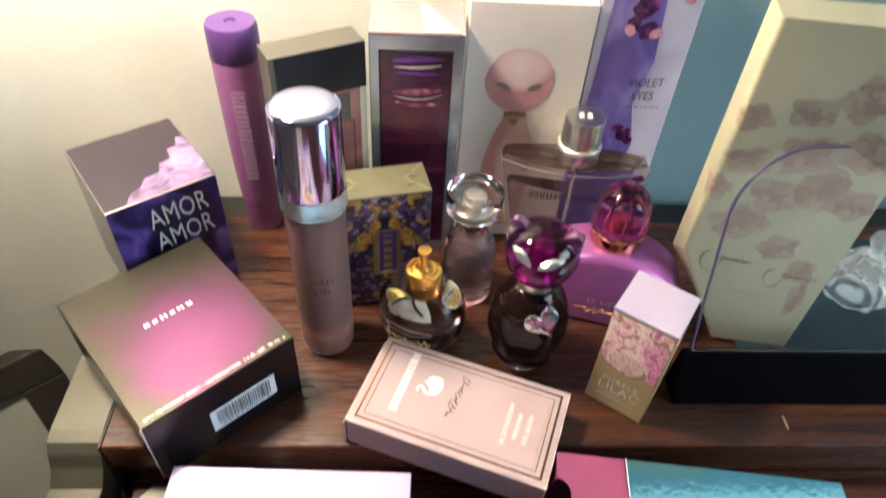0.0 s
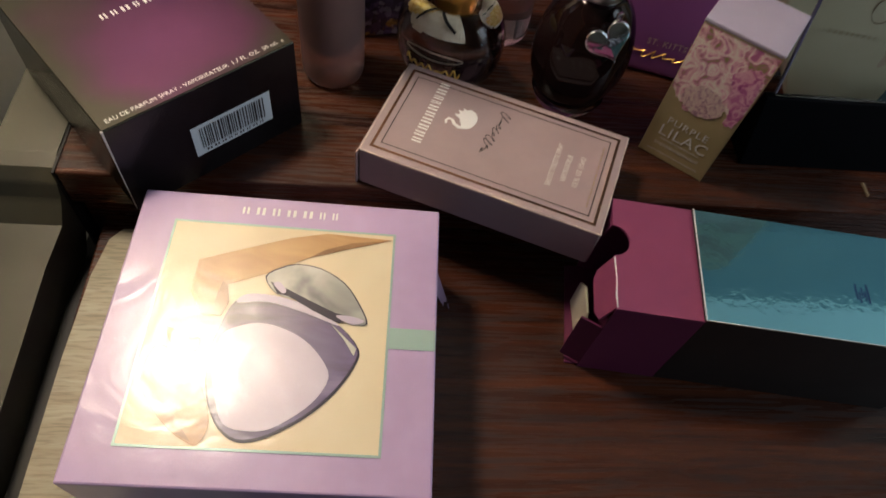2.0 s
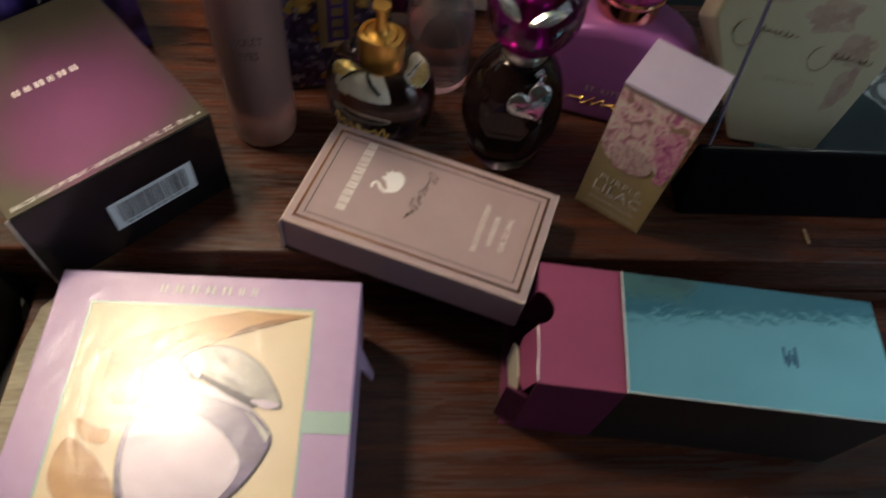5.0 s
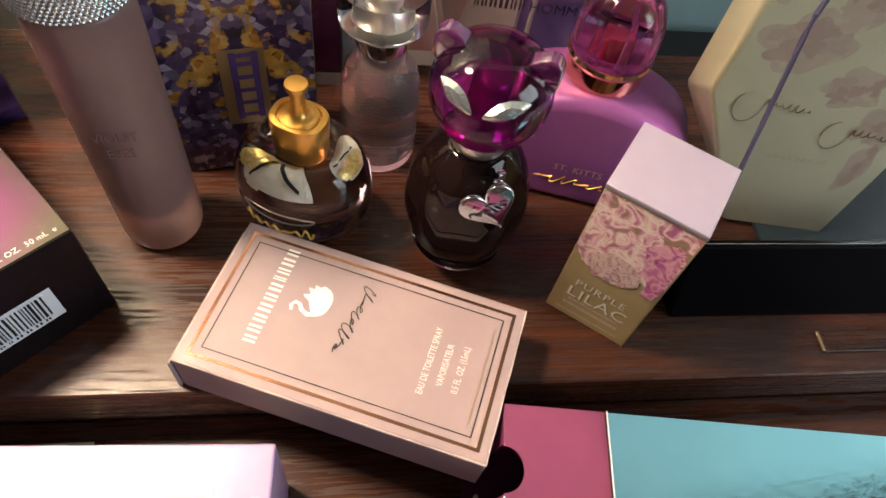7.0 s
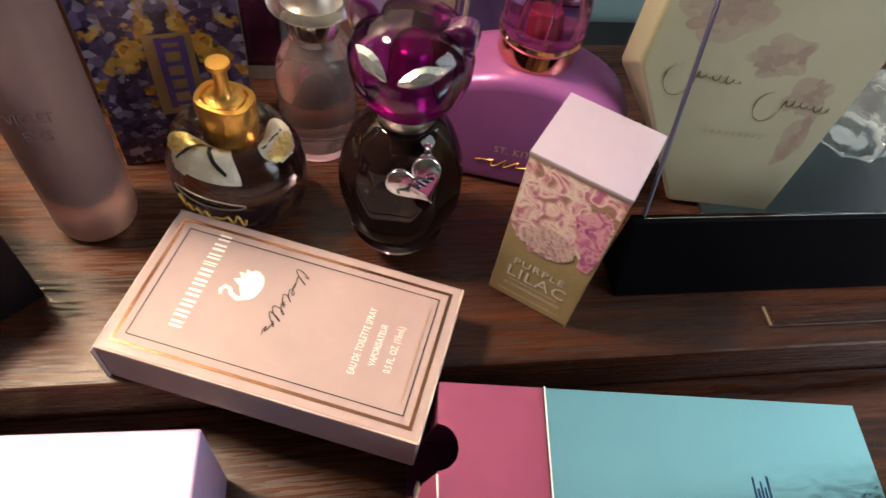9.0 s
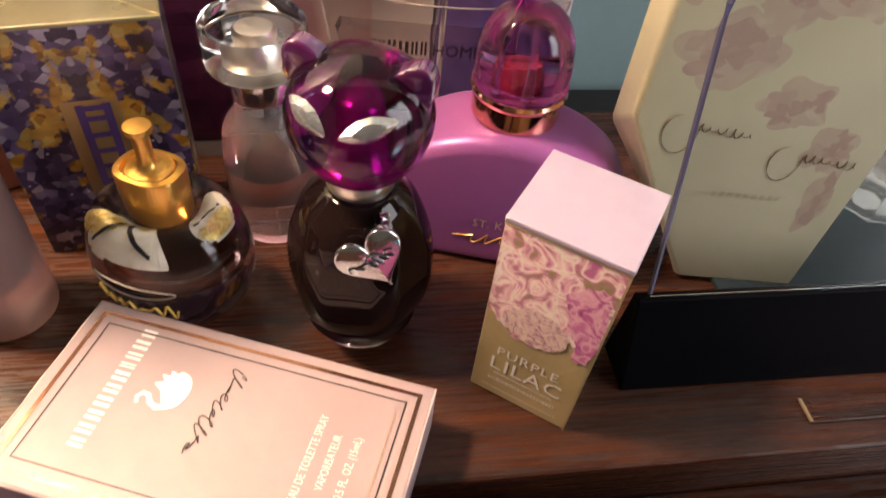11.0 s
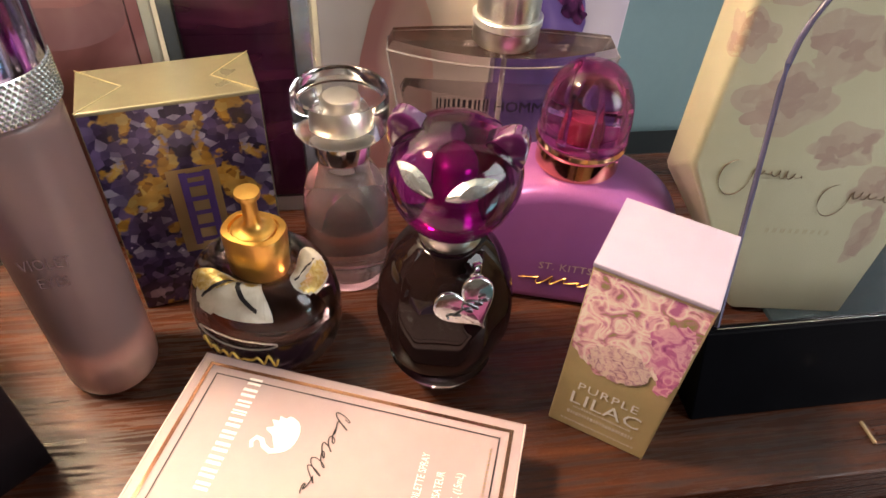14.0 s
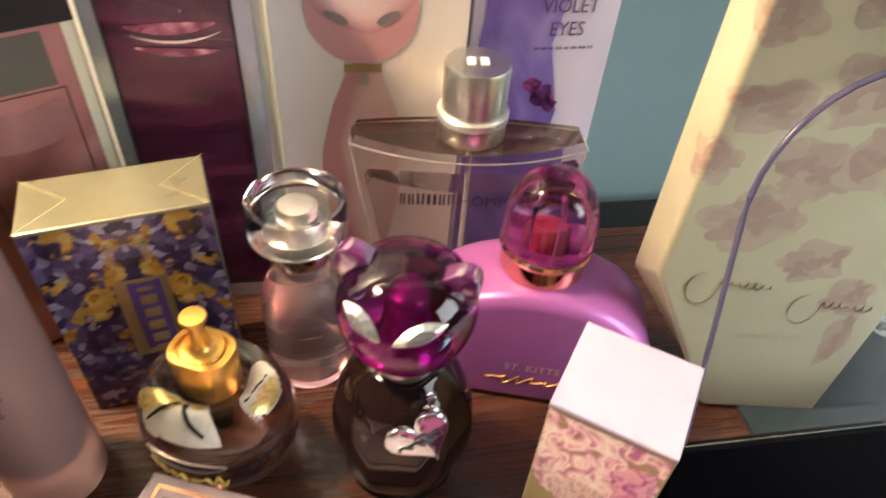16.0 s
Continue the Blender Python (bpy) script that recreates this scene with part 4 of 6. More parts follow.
def apple_bottle():
    glass = mat("smoky_violet_glass", (0.93, 0.89, 0.90), 0.01, 0, 0, trans=1.0, ior=1.48)
    liquid = mat("dark_amber_liquid", (0.62, 0.49, 0.46), 0.01, 0, 0, trans=1.0, ior=1.22)
    leafm = patches("cream_leaf_enamel", [(0.3, (0.60, 0.54, 0.42)), (0.6, (0.82, 0.78, 0.68))], 120, 0.35)
    speck = patches("gold_speckle", [(0.3, (0.55, 0.34, 0.08)), (0.5, (0.75, 0.58, 0.20)), (0.7, (0.85, 0.75, 0.45))], 420, 0.28, 0.6)
    t = thing("perfume_bottle", at(0.0062, 0.2985, 0, -14), "apple-shaped glass perfume bottle with a gold spray cap", "bottle")
    prof = [(0.0, 0.0018), (0.006, 0.0012), (0.0135, 0.0), (0.0195, 0.004), (0.0252, 0.0135), (0.0270, 0.024), (0.0262, 0.034), (0.0222, 0.0430), (0.0158, 0.0472), (0.0112, 0.0450), (0.0085, 0.0430), (0.0, 0.0430)]
    part("glass_body", lathe(curve_profile(prof, 5), 56, 1.0, 0.86), glass, t, "clear smoky glass", 80).visible_shadow = False
    part("liquid", lathe(curve_profile([(0.0, 0.005), (0.012, 0.0045), (0.0195, 0.010), (0.0235, 0.021), (0.022, 0.030), (0.0, 0.0305)], 4), 40, 1.0, 0.84), liquid, t, "dark amber perfume", 60)
    cap = part("cap", lathe([(0.0, 0.0425), (0.0094, 0.0425), (0.0098, 0.0432), (0.0104, 0.0596), (0.0101, 0.0606), (0.0080, 0.0609), (0.0077, 0.0597), (0.0, 0.0597)], 48, 1.0, 0.80, 0.76), M_GOLD, t, "polished gold cap", 35)
    part("spray_knob", lathe(curve_profile([(0.0073, 0.0598), (0.0069, 0.0609), (0.0050, 0.0613), (0.0033, 0.0625), (0.0026, 0.0650), (0.0025, 0.0710), (0.0027, 0.0735)], 4) + [(0.0039, 0.0738), (0.0041, 0.0746), (0.0039, 0.0757), (0.0, 0.0760)], 32), M_GOLD, cap, "gold mushroom knob", 40)

    def on_body(pts, lift, material, name, label=""):
        # lays a flat drawing (azimuth, height) on the body's skin
        pr = curve_profile(prof, 8)
        bm = bmesh.new()
        f = bm.faces.new([bm.verts.new((x, y, 0)) for x, y in pts])
        bmesh.ops.triangulate(bm, faces=[f])
        bmesh.ops.subdivide_edges(bm, edges=bm.edges[:], cuts=3, use_grid_fill=True)
        peak = max(range(len(pr)), key=lambda i: pr[i][0])
        upper = [q for q in pr[peak:] if q[0] > 0.0118]
        for v in bm.verts:
            q = min(upper, key=lambda q: abs(q[0] - v.co.y))
            r, h = q[0] + lift, q[1] + lift * 0.7
            a = v.co.x - math.pi / 2
            v.co = Vector((r * math.cos(a), r * math.sin(a) * 0.86, h))
        part(name, bm, material, t, label, 60)
    on_body(rounded([(-0.75, 0.0185), (-0.5, 0.0125), (0.0, 0.0118), (0.42, 0.0121), (0.48, 0.0170), (0.56, 0.0236), (0.50, 0.0244), (0.2, 0.0246), (-0.3, 0.0248), (-0.58, 0.0246), (-0.72, 0.0222)], 4), 0.0006, leafm, "leaf", "cream enamel leaf")
    on_body(rounded([(-0.96, 0.0205), (-0.74, 0.0150), (-0.4, 0.0122), (-0.05, 0.0119), (-0.14, 0.0150), (-0.3, 0.0185), (-0.55, 0.0218), (-0.82, 0.0226)], 4), 0.0011, speck, "blossom", "gold speckled blossom")
    on_body(rounded([(0.06, 0.0120), (0.4, 0.0120), (0.38, 0.0142), (0.2, 0.0154)], 4), 0.0011, speck, "blossom")
    on_body([(-0.10, 0.0122), (-0.02, 0.0165), (0.12, 0.0200), (0.34, 0.0228), (0.38, 0.0224), (0.18, 0.0192), (0.06, 0.0160), (0.02, 0.0122)], 0.0015, M_INK, "stem", "dark stem line")
    on_body([(-0.20, 0.0124), (-0.40, 0.0180), (-0.50, 0.0228), (-0.46, 0.0228), (-0.32, 0.0180), (-0.10, 0.0124)], 0.0016, M_INK, "stem")
    on_body(rounded([(1.05, 0.0190), (1.15, 0.0145), (1.6, 0.0124), (2.15, 0.0130), (2.25, 0.0185), (1.75, 0.0228), (1.25, 0.0224)], 4), 0.0006, leafm, "leaf")
    on_body(rounded([(1.10, 0.0194), (1.35, 0.0178), (1.75, 0.0176), (1.95, 0.0198), (1.70, 0.0222), (1.28, 0.0220)], 4), 0.0011, speck, "blossom")
    on_body([(1.12, 0.0160), (1.5, 0.0150), (1.9, 0.0168), (1.88, 0.0172), (1.5, 0.0155), (1.13, 0.0165)], 0.0015, M_INK, "stem")
    rim = [q for q in curve_profile(prof, 8) if 0.022 < q[1] < 0.036 and q[0] > 0.02]
    rp = []
    for k in range(40):
        a2 = 2 * math.pi * k / 40
        hh = 0.0295 + 0.0020 * math.sin(a2)
        rr = min(rim, key=lambda q: abs(q[1] - hh))[0] + 0.0003
        az = -math.pi / 2 + 0.55 * math.cos(a2)
        rp.append((rr * math.cos(az), rr * math.sin(az) * 0.86, hh))
    part("leaf_rim", tube(rp, 0.0003, 5, True), M_BRUSH, t, "silver leaf rim")
    # gold script round the foot
    pts = []
    low = [q for q in curve_profile(prof, 8) if 0.010 < q[1] < 0.030 and q[0] > 0.013]
    for x, h in scrawl(120, 1.05, 0.0044, 7):
        h += 0.0218
        r = min(low, key=lambda q: abs(q[1] - h))[0] + 0.0004
        a = -math.pi / 2 + x
        pts.append((r * math.cos(a), r * math.sin(a) * 0.86, h))
    part("script", tube(pts, 0.00045, 5), mat("gold_paint", (0.85, 0.56, 0.13), 0.35, 0.25, 0), t, "gold handwriting scroll")


apple_bottle()


def cat_bottle():
    black = mat("black_plum_glass", (0.009, 0.004, 0.004), 0.04, 0, 0, spec=0.38)
    purple = mat("purple_glass", (0.22, 0.035, 0.19), 0.02, 0, 0, trans=1.0, ior=1.46)
    ear_glass = mat("plum_ear_glass", (0.10, 0.016, 0.085), 0.05, 0, 0, trans=0.3, ior=1.46)
    core = mat("magenta_core", (0.50, 0.01, 0.32), 0.2, 0.6, 0.1, 60, 0.05)
    gem = mat("eye_crystal", (0.80, 0.88, 0.86), 0.06, 0.9, 0.25, 300, 0.3)
    t = thing("perfume_bottle", at(0.0692, 0.2955, 0, -12), "black perfume bottle with a purple cat head cap", "bottle")
    part("glass_base", lathe(curve_profile([(0.0, 0.0008), (0.009, 0.0), (0.0125, 0.001), (0.0165, 0.006), (0.0188, 0.011)], 4) + [(0.0, 0.0112)], 48), M_GLASS, t, "thick clear glass foot", 60).visible_shadow = False
    bm = lathe(curve_profile([(0.0, 0.0072), (0.011, 0.0078), (0.0170, 0.0120), (0.0218, 0.022), (0.0233, 0.033), (0.0222, 0.046), (0.0182, 0.058), (0.0128, 0.0648), (0.0092, 0.067), (0.0, 0.0672)], 5), 96)
    # broad soft facets round the belly
    for v in bm.verts:
        f = max(0.0, 1 - ((v.co.z - 0.034) / 0.027) ** 2)
        rel = (math.atan2(v.co.y, v.co.x) + math.pi / 2 - 0.15 + math.pi / 6) % (math.pi / 3) - math.pi / 6
        k = 1 - f * (1 - min(1.0, 0.945 / math.cos(rel)))
        v.co.x, v.co.y = v.co.x * k, v.co.y * k
    part("body", bm, black, t, "glossy black-plum body", 60)
    part("collar", lathe([(0.0, 0.0665), (0.0096, 0.0665), (0.0099, 0.0672), (0.0099, 0.0708), (0.0095, 0.0716), (0.0, 0.0716)], 40), M_BRUSH, t, "pale metal collar", 40)
    prof = curve_profile([(0.0, 0.0712), (0.0088, 0.0716), (0.0130, 0.0745), (0.0172, 0.0810), (0.0194, 0.0885), (0.0187, 0.0955), (0.0152, 0.1022), (0.0086, 0.1063), (0.0, 0.1075)], 6)
    head = part("cat_head_cap", lathe(prof, 64, 1.02, 1.01), purple, t, "translucent purple cat head cap", 80)
    part("cap_core", lathe(curve_profile([(0.0, 0.0728), (0.0085, 0.0733), (0.0105, 0.0755), (0.0062, 0.0795), (0.0046, 0.0860), (0.0046, 0.0930), (0.0, 0.0942)], 4), 32), core, head, "magenta inner cap", 60)
    for sgn in (-1, 1):
        bm = bmesh.new()
        # an upright rounded ear, thick at its base
        rim = []
        for k in range(13):
            a = math.pi * k / 12
            rim.append((0.0062 * math.cos(a), 0.0, 0.0112 * math.sin(a) ** 1.05))
        fv = [bm.verts.new((x, -0.0032, z)) for x, y, z in rim]
        bv = [bm.verts.new((x, 0.0032, z)) for x, y, z in rim]
        bm.faces.new(fv), bm.faces.new(bv[::-1])
        for k in range(13):
            j = (k + 1) % 13
            bm.faces.new((fv[k], fv[j], bv[j], bv[k]))
        bmesh.ops.bevel(bm, geom=bm.edges[:], offset=0.0011, segments=3, affect="EDGES", profile=0.5)
        m = Matrix.Translation((sgn * 0.0122, 0.0, 0.0988)) @ Matrix.Rotation(radians(sgn * 30), 4, "Y")
        part("ear", bm, ear_glass, head, "", 60, m)
        # almond eye stone
        bm = bmesh.new()
        n = 14
        c = bm.verts.new((0, -0.0022, 0))
        ring = []
        ring2 = []
        for k in range(n):
            a = 2 * math.pi * k / n
            x, z = 0.0076 * math.cos(a), 0.0031 * math.sin(a) * (1 - 0.55 * abs(math.cos(a)) ** 2)
            ring.append(bm.verts.new((x, 0, z)))
            ring2.append(bm.verts.new((x * 0.55, -0.0019, z * 0.6)))
        for k in range(n):
            j = (k + 1) % n
            bm.faces.new((ring[k], ring[j], ring2[j], ring2[k]))
            bm.faces.new((ring2[k], ring2[j], c))
        bm.faces.new(ring[::-1])
        az = -math.pi / 2 + sgn * 0.45
        p = Vector((0.0176 * 1.02 * math.cos(az), 0.0176 * 1.0 * math.sin(az), 0.0980))
        m = Matrix.Translation(p) @ Matrix.Rotation(sgn * 0.47, 4, "Z") @ Matrix.Rotation(radians(-24), 4, "X") @ Matrix.Rotation(radians(-sgn * 14), 4, "Y")
        part("eye", bm, gem, head, "silvery crystal eye", None, m)
    # heart charm on a ring
    part("charm_ring", tube([(0.0118 + 0.0026 * math.cos(a), -0.0128 - 0.0012 * math.sin(a), 0.0622 + 0.0030 * math.sin(a)) for a in [2 * math.pi * k / 20 for k in range(20)]], 0.00065, 6, True), M_SILVER, t, "silver charm ring", 60)
    part("charm_link", box(-0.0014, 0.0014, -0.001, 0.001, -0.002, 0.002, 0.0006), M_SILVER, t, "", None, Matrix.Translation((0.0112, -0.0118, 0.0660)) @ Matrix.Rotation(0.6, 4, "Z"))
    pts = []
    for k in range(36):
        a = 2 * math.pi * k / 36
        pts.append((0.00066 * 16 * math.sin(a) ** 3 * 0.92, 0.00066 * (13 * math.cos(a) - 5 * math.cos(2 * a) - 2 * math.cos(3 * a) - math.cos(4 * a))))
    bm = prism(pts, -0.0012, 0.0008)
    bmesh.ops.bevel(bm, geom=[e for e in bm.edges if abs(e.verts[0].co.z - e.verts[1].co.z) < 1e-6], offset=0.0006, segments=3, affect="EDGES", profile=0.5)
    m = Matrix.Translation((0.0108, -0.0205, 0.0590)) @ Matrix.Rotation(radians(24), 4, "Z") @ Matrix.Rotation(radians(80), 4, "X") @ Matrix.Rotation(radians(30), 4, "Z")
    heart = part("heart_charm", bm, mat("cool_silver", (0.74, 0.82, 0.86), 0.10, 1.0, 0.06, 80, 0.05), t, "mirror silver heart charm", 40, m)
    pts = [(x, y - 0.0005, 0.0010) for x, y in scrawl(110, 0.012, 0.0040, 3)]
    part("engraving", tube([m @ Vector(p) for p in pts], 0.0003, 5), mat("dark_silver", (0.12, 0.12, 0.13), 0.3, 1.0, 0), heart, "engraved scroll")


cat_bottle()


def stopper_bottle():
    liquid = mat("rose_liquid", (0.74, 0.54, 0.53), 0.01, 0, 0, trans=1.0, ior=1.12)
    thin = mat("thin_glass", (0.96, 0.93, 0.94), 0.02, 0, 0, trans=0.95, ior=1.25)
    plast = mat("rose_base", (0.66, 0.46, 0.54), 0.3, 0, 0.05, 60, 0.02)
    t = thing("perfume_bottle", at(0.0285, 0.3430, 0, 0) @ Matrix.Diagonal((0.98, 0.98, 1.045, 1)), "small clear glass perfume bottle with a glass disc stopper", "bottle")
    part("glass_body", lathe([(0.0, 0.003)] + curve_profile([(0.013, 0.0015), (0.0158, 0.001), (0.0170, 0.004), (0.0172, 0.022), (0.0170, 0.034), (0.0155, 0.0440), (0.0115, 0.0500), (0.0094, 0.0535), (0.0092, 0.0570)], 4) + [(0.0, 0.0570)], 48), thin, t, "clear glass body", 60).visible_shadow = False
    part("liquid", lathe([(0.0, 0.004), (0.0145, 0.004), (0.0152, 0.006), (0.0154, 0.030), (0.0, 0.0302)], 40), liquid, t, "pale rose perfume", 50)
    part("base_disc", lathe([(0.0, 0.0), (0.0155, 0.0), (0.0160, 0.0006), (0.0160, 0.0012), (0.0, 0.0012)], 40), plast, t, "", 50)
    part("neck_ring", lathe([(0.0, 0.0570), (0.0100, 0.0570), (0.0104, 0.0577), (0.0104, 0.0672), (0.0100, 0.0680), (0.0, 0.0680)], 40), M_SILVER, t, "silver neck ring", 40)
    st = part("stopper", lathe([(0.0, 0.0681)] + [(0.0110, 0.0681), (0.0164, 0.0684), (0.0172, 0.0692), (0.0174, 0.0702), (0.0174, 0.0815)] + [(0.0170, 0.0828), (0.0158, 0.0830), (0.0150, 0.0822), (0.0, 0.0820)], 56), mat("stopper_glass", (0.97, 0.97, 0.95), 0.02, 0, 0, trans=1.0, ior=1.46), t, "thick clear glass disc stopper", 40)
    st.visible_shadow = False
    part("plug", lathe([(0.0, 0.0700), (0.0072, 0.0700), (0.0074, 0.0760), (0.0062, 0.0782), (0.0, 0.0785)], 32), M_BRUSH, st, "frosted inner plug", 40)


stopper_bottle()


def dome_bottle():
    satin = mat("satin_purple_lacquer", (0.28, 0.085, 0.27), 0.34, 0.25, 0.05, 30, 0.02)
    dome = mat("pink_dome_glass", (0.82, 0.50, 0.76), 0.02, 0, 0, trans=1.0, ior=1.46)
    red = mat("red_inner_cap", (0.22, 0.02, 0.045), 0.2, 0.5, 0.1, 60, 0.02)
    t = thing("perfume_bottle", at(0.1165, 0.3460, 0, -6), "half-moon satin purple perfume bottle with a pink dome cap", "bottle")
    # a thick half-moon: upright half ellipse with rounded edges
    outline = [(-0.047, 0.0)] + [(-0.0485 * math.cos(a), 0.0595 * math.sin(a) ** 0.60) for a in [math.pi * k / 28 for k in range(2, 27)]] + [(0.047, 0.0)]
    bm = prism(outline, -0.0180, 0.0180)
    bmesh.ops.bevel(bm, geom=[e for e in bm.edges if abs(e.verts[0].co.z - e.verts[1].co.z) < 1e-6], offset=0.0055, segments=5, affect="EDGES", profile=0.5)
    part("body", bm, satin, t, "satin purple body", 50, Matrix.Rotation(radians(90), 4, "X"))
    slim = Matrix.Translation((-0.001, 0.003, 0.0085)) @ Matrix.Diagonal((0.905, 0.905, 0.885, 1))
    part("cap_ring", lathe([(0.0, 0.0570), (0.0162, 0.0570), (0.0172, 0.0580), (0.0172, 0.0665), (0.0182, 0.0675), (0.0186, 0.0690), (0.0180, 0.0705), (0.0, 0.0706)], 56), M_ROSEGOLD, t, "rose gold cap ring", 35, slim)
    d = part("dome", lathe(curve_profile([(0.0, 0.0707), (0.0168, 0.0707), (0.0178, 0.0750), (0.0179, 0.0815), (0.0168, 0.0890), (0.0136, 0.0965), (0.0080, 0.1013), (0.0, 0.1030)], 5), 56), dome, t, "clear pink fluted dome", 50, slim)
    d.visible_shadow = False
    for k in range(8):
        a = 2 * math.pi * k / 8 + 0.2
        pts = [(r * 0.86 * math.cos(a), r * 0.86 * math.sin(a), z) for r, z in ((0.0172, 0.073), (0.0178, 0.079), (0.0170, 0.087), (0.0142, 0.0940), (0.0096, 0.0990))]
        part("flute", tube(pts, lambda f: 0.0022 * (1 - 0.6 * f), 8), mat("flute_glass", (0.84, 0.46, 0.74), 0.02, 0, 0, trans=0.97, ior=1.12), d, smooth=60, m=slim)
    part("dome_floor", lathe([(0.0, 0.0708), (0.0164, 0.0708), (0.0164, 0.0712), (0.0, 0.0713)], 40), mat("magenta_disc", (0.16, 0.025, 0.11), 0.25, 0.4, 0), d, "magenta cap floor", 40, slim)
    part("inner_cap", lathe([(0.0, 0.0714), (0.0056, 0.0714), (0.0058, 0.0718), (0.0052, 0.0795), (0.0045, 0.0806), (0.0, 0.0808)], 32), red, d, "red metallic inner cap", 40, slim)
    pr = mat("pale_gold_print", (0.62, 0.46, 0.38), 0.3, 0.4, 0)
    writing("writing", "ST. KITTS", 0.0052, pr, t, front(-0.0180, 0.0003) @ Matrix.Translation((0.002, 0.0205, 0)), spacing=1.1, stretch=0.9)
    pts = [(x, -0.0183, y + 0.0145) for x, y in scrawl(100, 0.032, 0.0042, 5)]
    part("script", tube(pts, 0.00024, 4), M_GOLD, t, "gold handwriting scroll")


dome_bottle()


def crescent_bottle():
    glass = mat("pale_glass", (0.80, 0.72, 0.68), 0.015, 0, 0, trans=0.98, ior=1.44)
    t = thing("perfume_bottle", at(0.0872, 0.3935, 0, 4), "wide curved clear glass perfume bottle with a silver cap", "bottle")

    def lens(w, d, z0, z1, taper):
        n = 20
        rings = []
        bm = bmesh.new()
        for z, k in ((z0, 1 - taper), (z0 + 0.1 * (z1 - z0), 1 - taper * 0.85), (z1 - 0.004, 1.0), (z1, 0.95)):
            ring = []
            for i in range(n + 1):
                x = -1 + 2 * i / n
                ring.append((x * w * k, -d * (1 - 0.75 * x * x), z))
            for i in range(n + 1):
                x = 1 - 2 * i / n
                ring.append((x * w * k, d * (0.75 - 0.3 * x * x), z))
            rings.append([bm.verts.new(p) for p in ring])
        m = len(rings[0])
        for a, b in zip(rings, rings[1:]):
            for i in range(m):
                bm.faces.new((a[i], a[(i + 1) % m], b[(i + 1) % m], b[i]))
        bm.faces.new(rings[0][::-1]), bm.faces.new(rings[-1])
        return bm
    part("glass_body", lens(0.047, 0.0155, 0.0, 0.0835, 0.28), glass, t, "clear curved glass", 35).visible_shadow = False
    part("liquid", lens(0.040, 0.0118, 0.009, 0.064, 0.28), mat("pale_grey_liquid", (0.74, 0.68, 0.70), 0.01, 0, 0, trans=1.0, ior=1.12), t, "pale grey-lilac perfume", 35).visible_shadow = False
    # pale tubes on shoulder and sides stand in for the glass edge highlights
    tubem = mat("glint_and_tube_glass", (0.86, 0.80, 0.76), 0.04, 0, 0, trans=0.7, ior=1.5)
    for zz, kk in ((0.0795, 1.0),):
        loop = [(x * 0.047 * kk, -0.0155 * (1 - 0.75 * x * x) * kk, zz) for x in [-1 + 2 * i / 20 for i in range(21)]] + [(x * 0.047 * kk, 0.0155 * (0.75 - 0.3 * x * x) * kk, zz) for x in [1 - 2 * i / 20 for i in range(21)]]
        part("shoulder_glint", tube(loop, 0.0004, 6, True), tubem, t, "pale tube as the highlight along the glass shoulder", 60)
    for sx in (-1, 1):
        part("side_glint", tube([(sx * 0.047 * (1 - 0.28 * (1 - f)), -0.0038, 0.0795 * f) for f in (0.02, 0.3, 0.6, 1.0)], 0.0005, 6), tubem, t, "", 60)
    part("dip_tube", tube([(0.0, 0.0, 0.084), (0.0, 0.0, 0.012)], 0.0011, 8), tubem, t, "thin dip tube", 60)
    part("cap_ring", lathe([(0.0, 0.0838), (0.0128, 0.0838), (0.0132, 0.0845), (0.0132, 0.0912), (0.0, 0.0914)], 48), M_BRUSH, t, "silver collar", 40)
    part("cap_flange", lathe([(0.0, 0.0915), (0.0134, 0.0915), (0.0139, 0.0920), (0.0139, 0.0946), (0.0134, 0.0951), (0.0, 0.0952)], 48), mat("pale_satin_metal", (0.88, 0.86, 0.80), 0.28, 0.7, 0.04, 60, 0.05), t, "pale satin flange", 40)
    part("cap", lathe([(0.0, 0.0953), (0.0124, 0.0953), (0.0124, 0.1125), (0.0118, 0.1138), (0.0, 0.1140)], 48), M_BRUSH, t, "brushed silver cap", 40)
    part("cap_emblem", rects([(-0.004, -0.001, -0.003, 0.003), (0.001, 0.004, -0.003, 0.003)]), M_WHITE, t, "", None, top(0.1141))
    part("brand_mark", bars(0.021, 0.0056, 6, 31, -0.0165, 0.0605, gap=0.35), M_INK, t, m=front(-0.0162, 0.0006))
    writing("writing", "HOMME", 0.0070, M_INK, t, front(-0.0162, 0.0006) @ Matrix.Translation((0.008, 0.0605, 0)), stretch=0.95)


crescent_bottle()


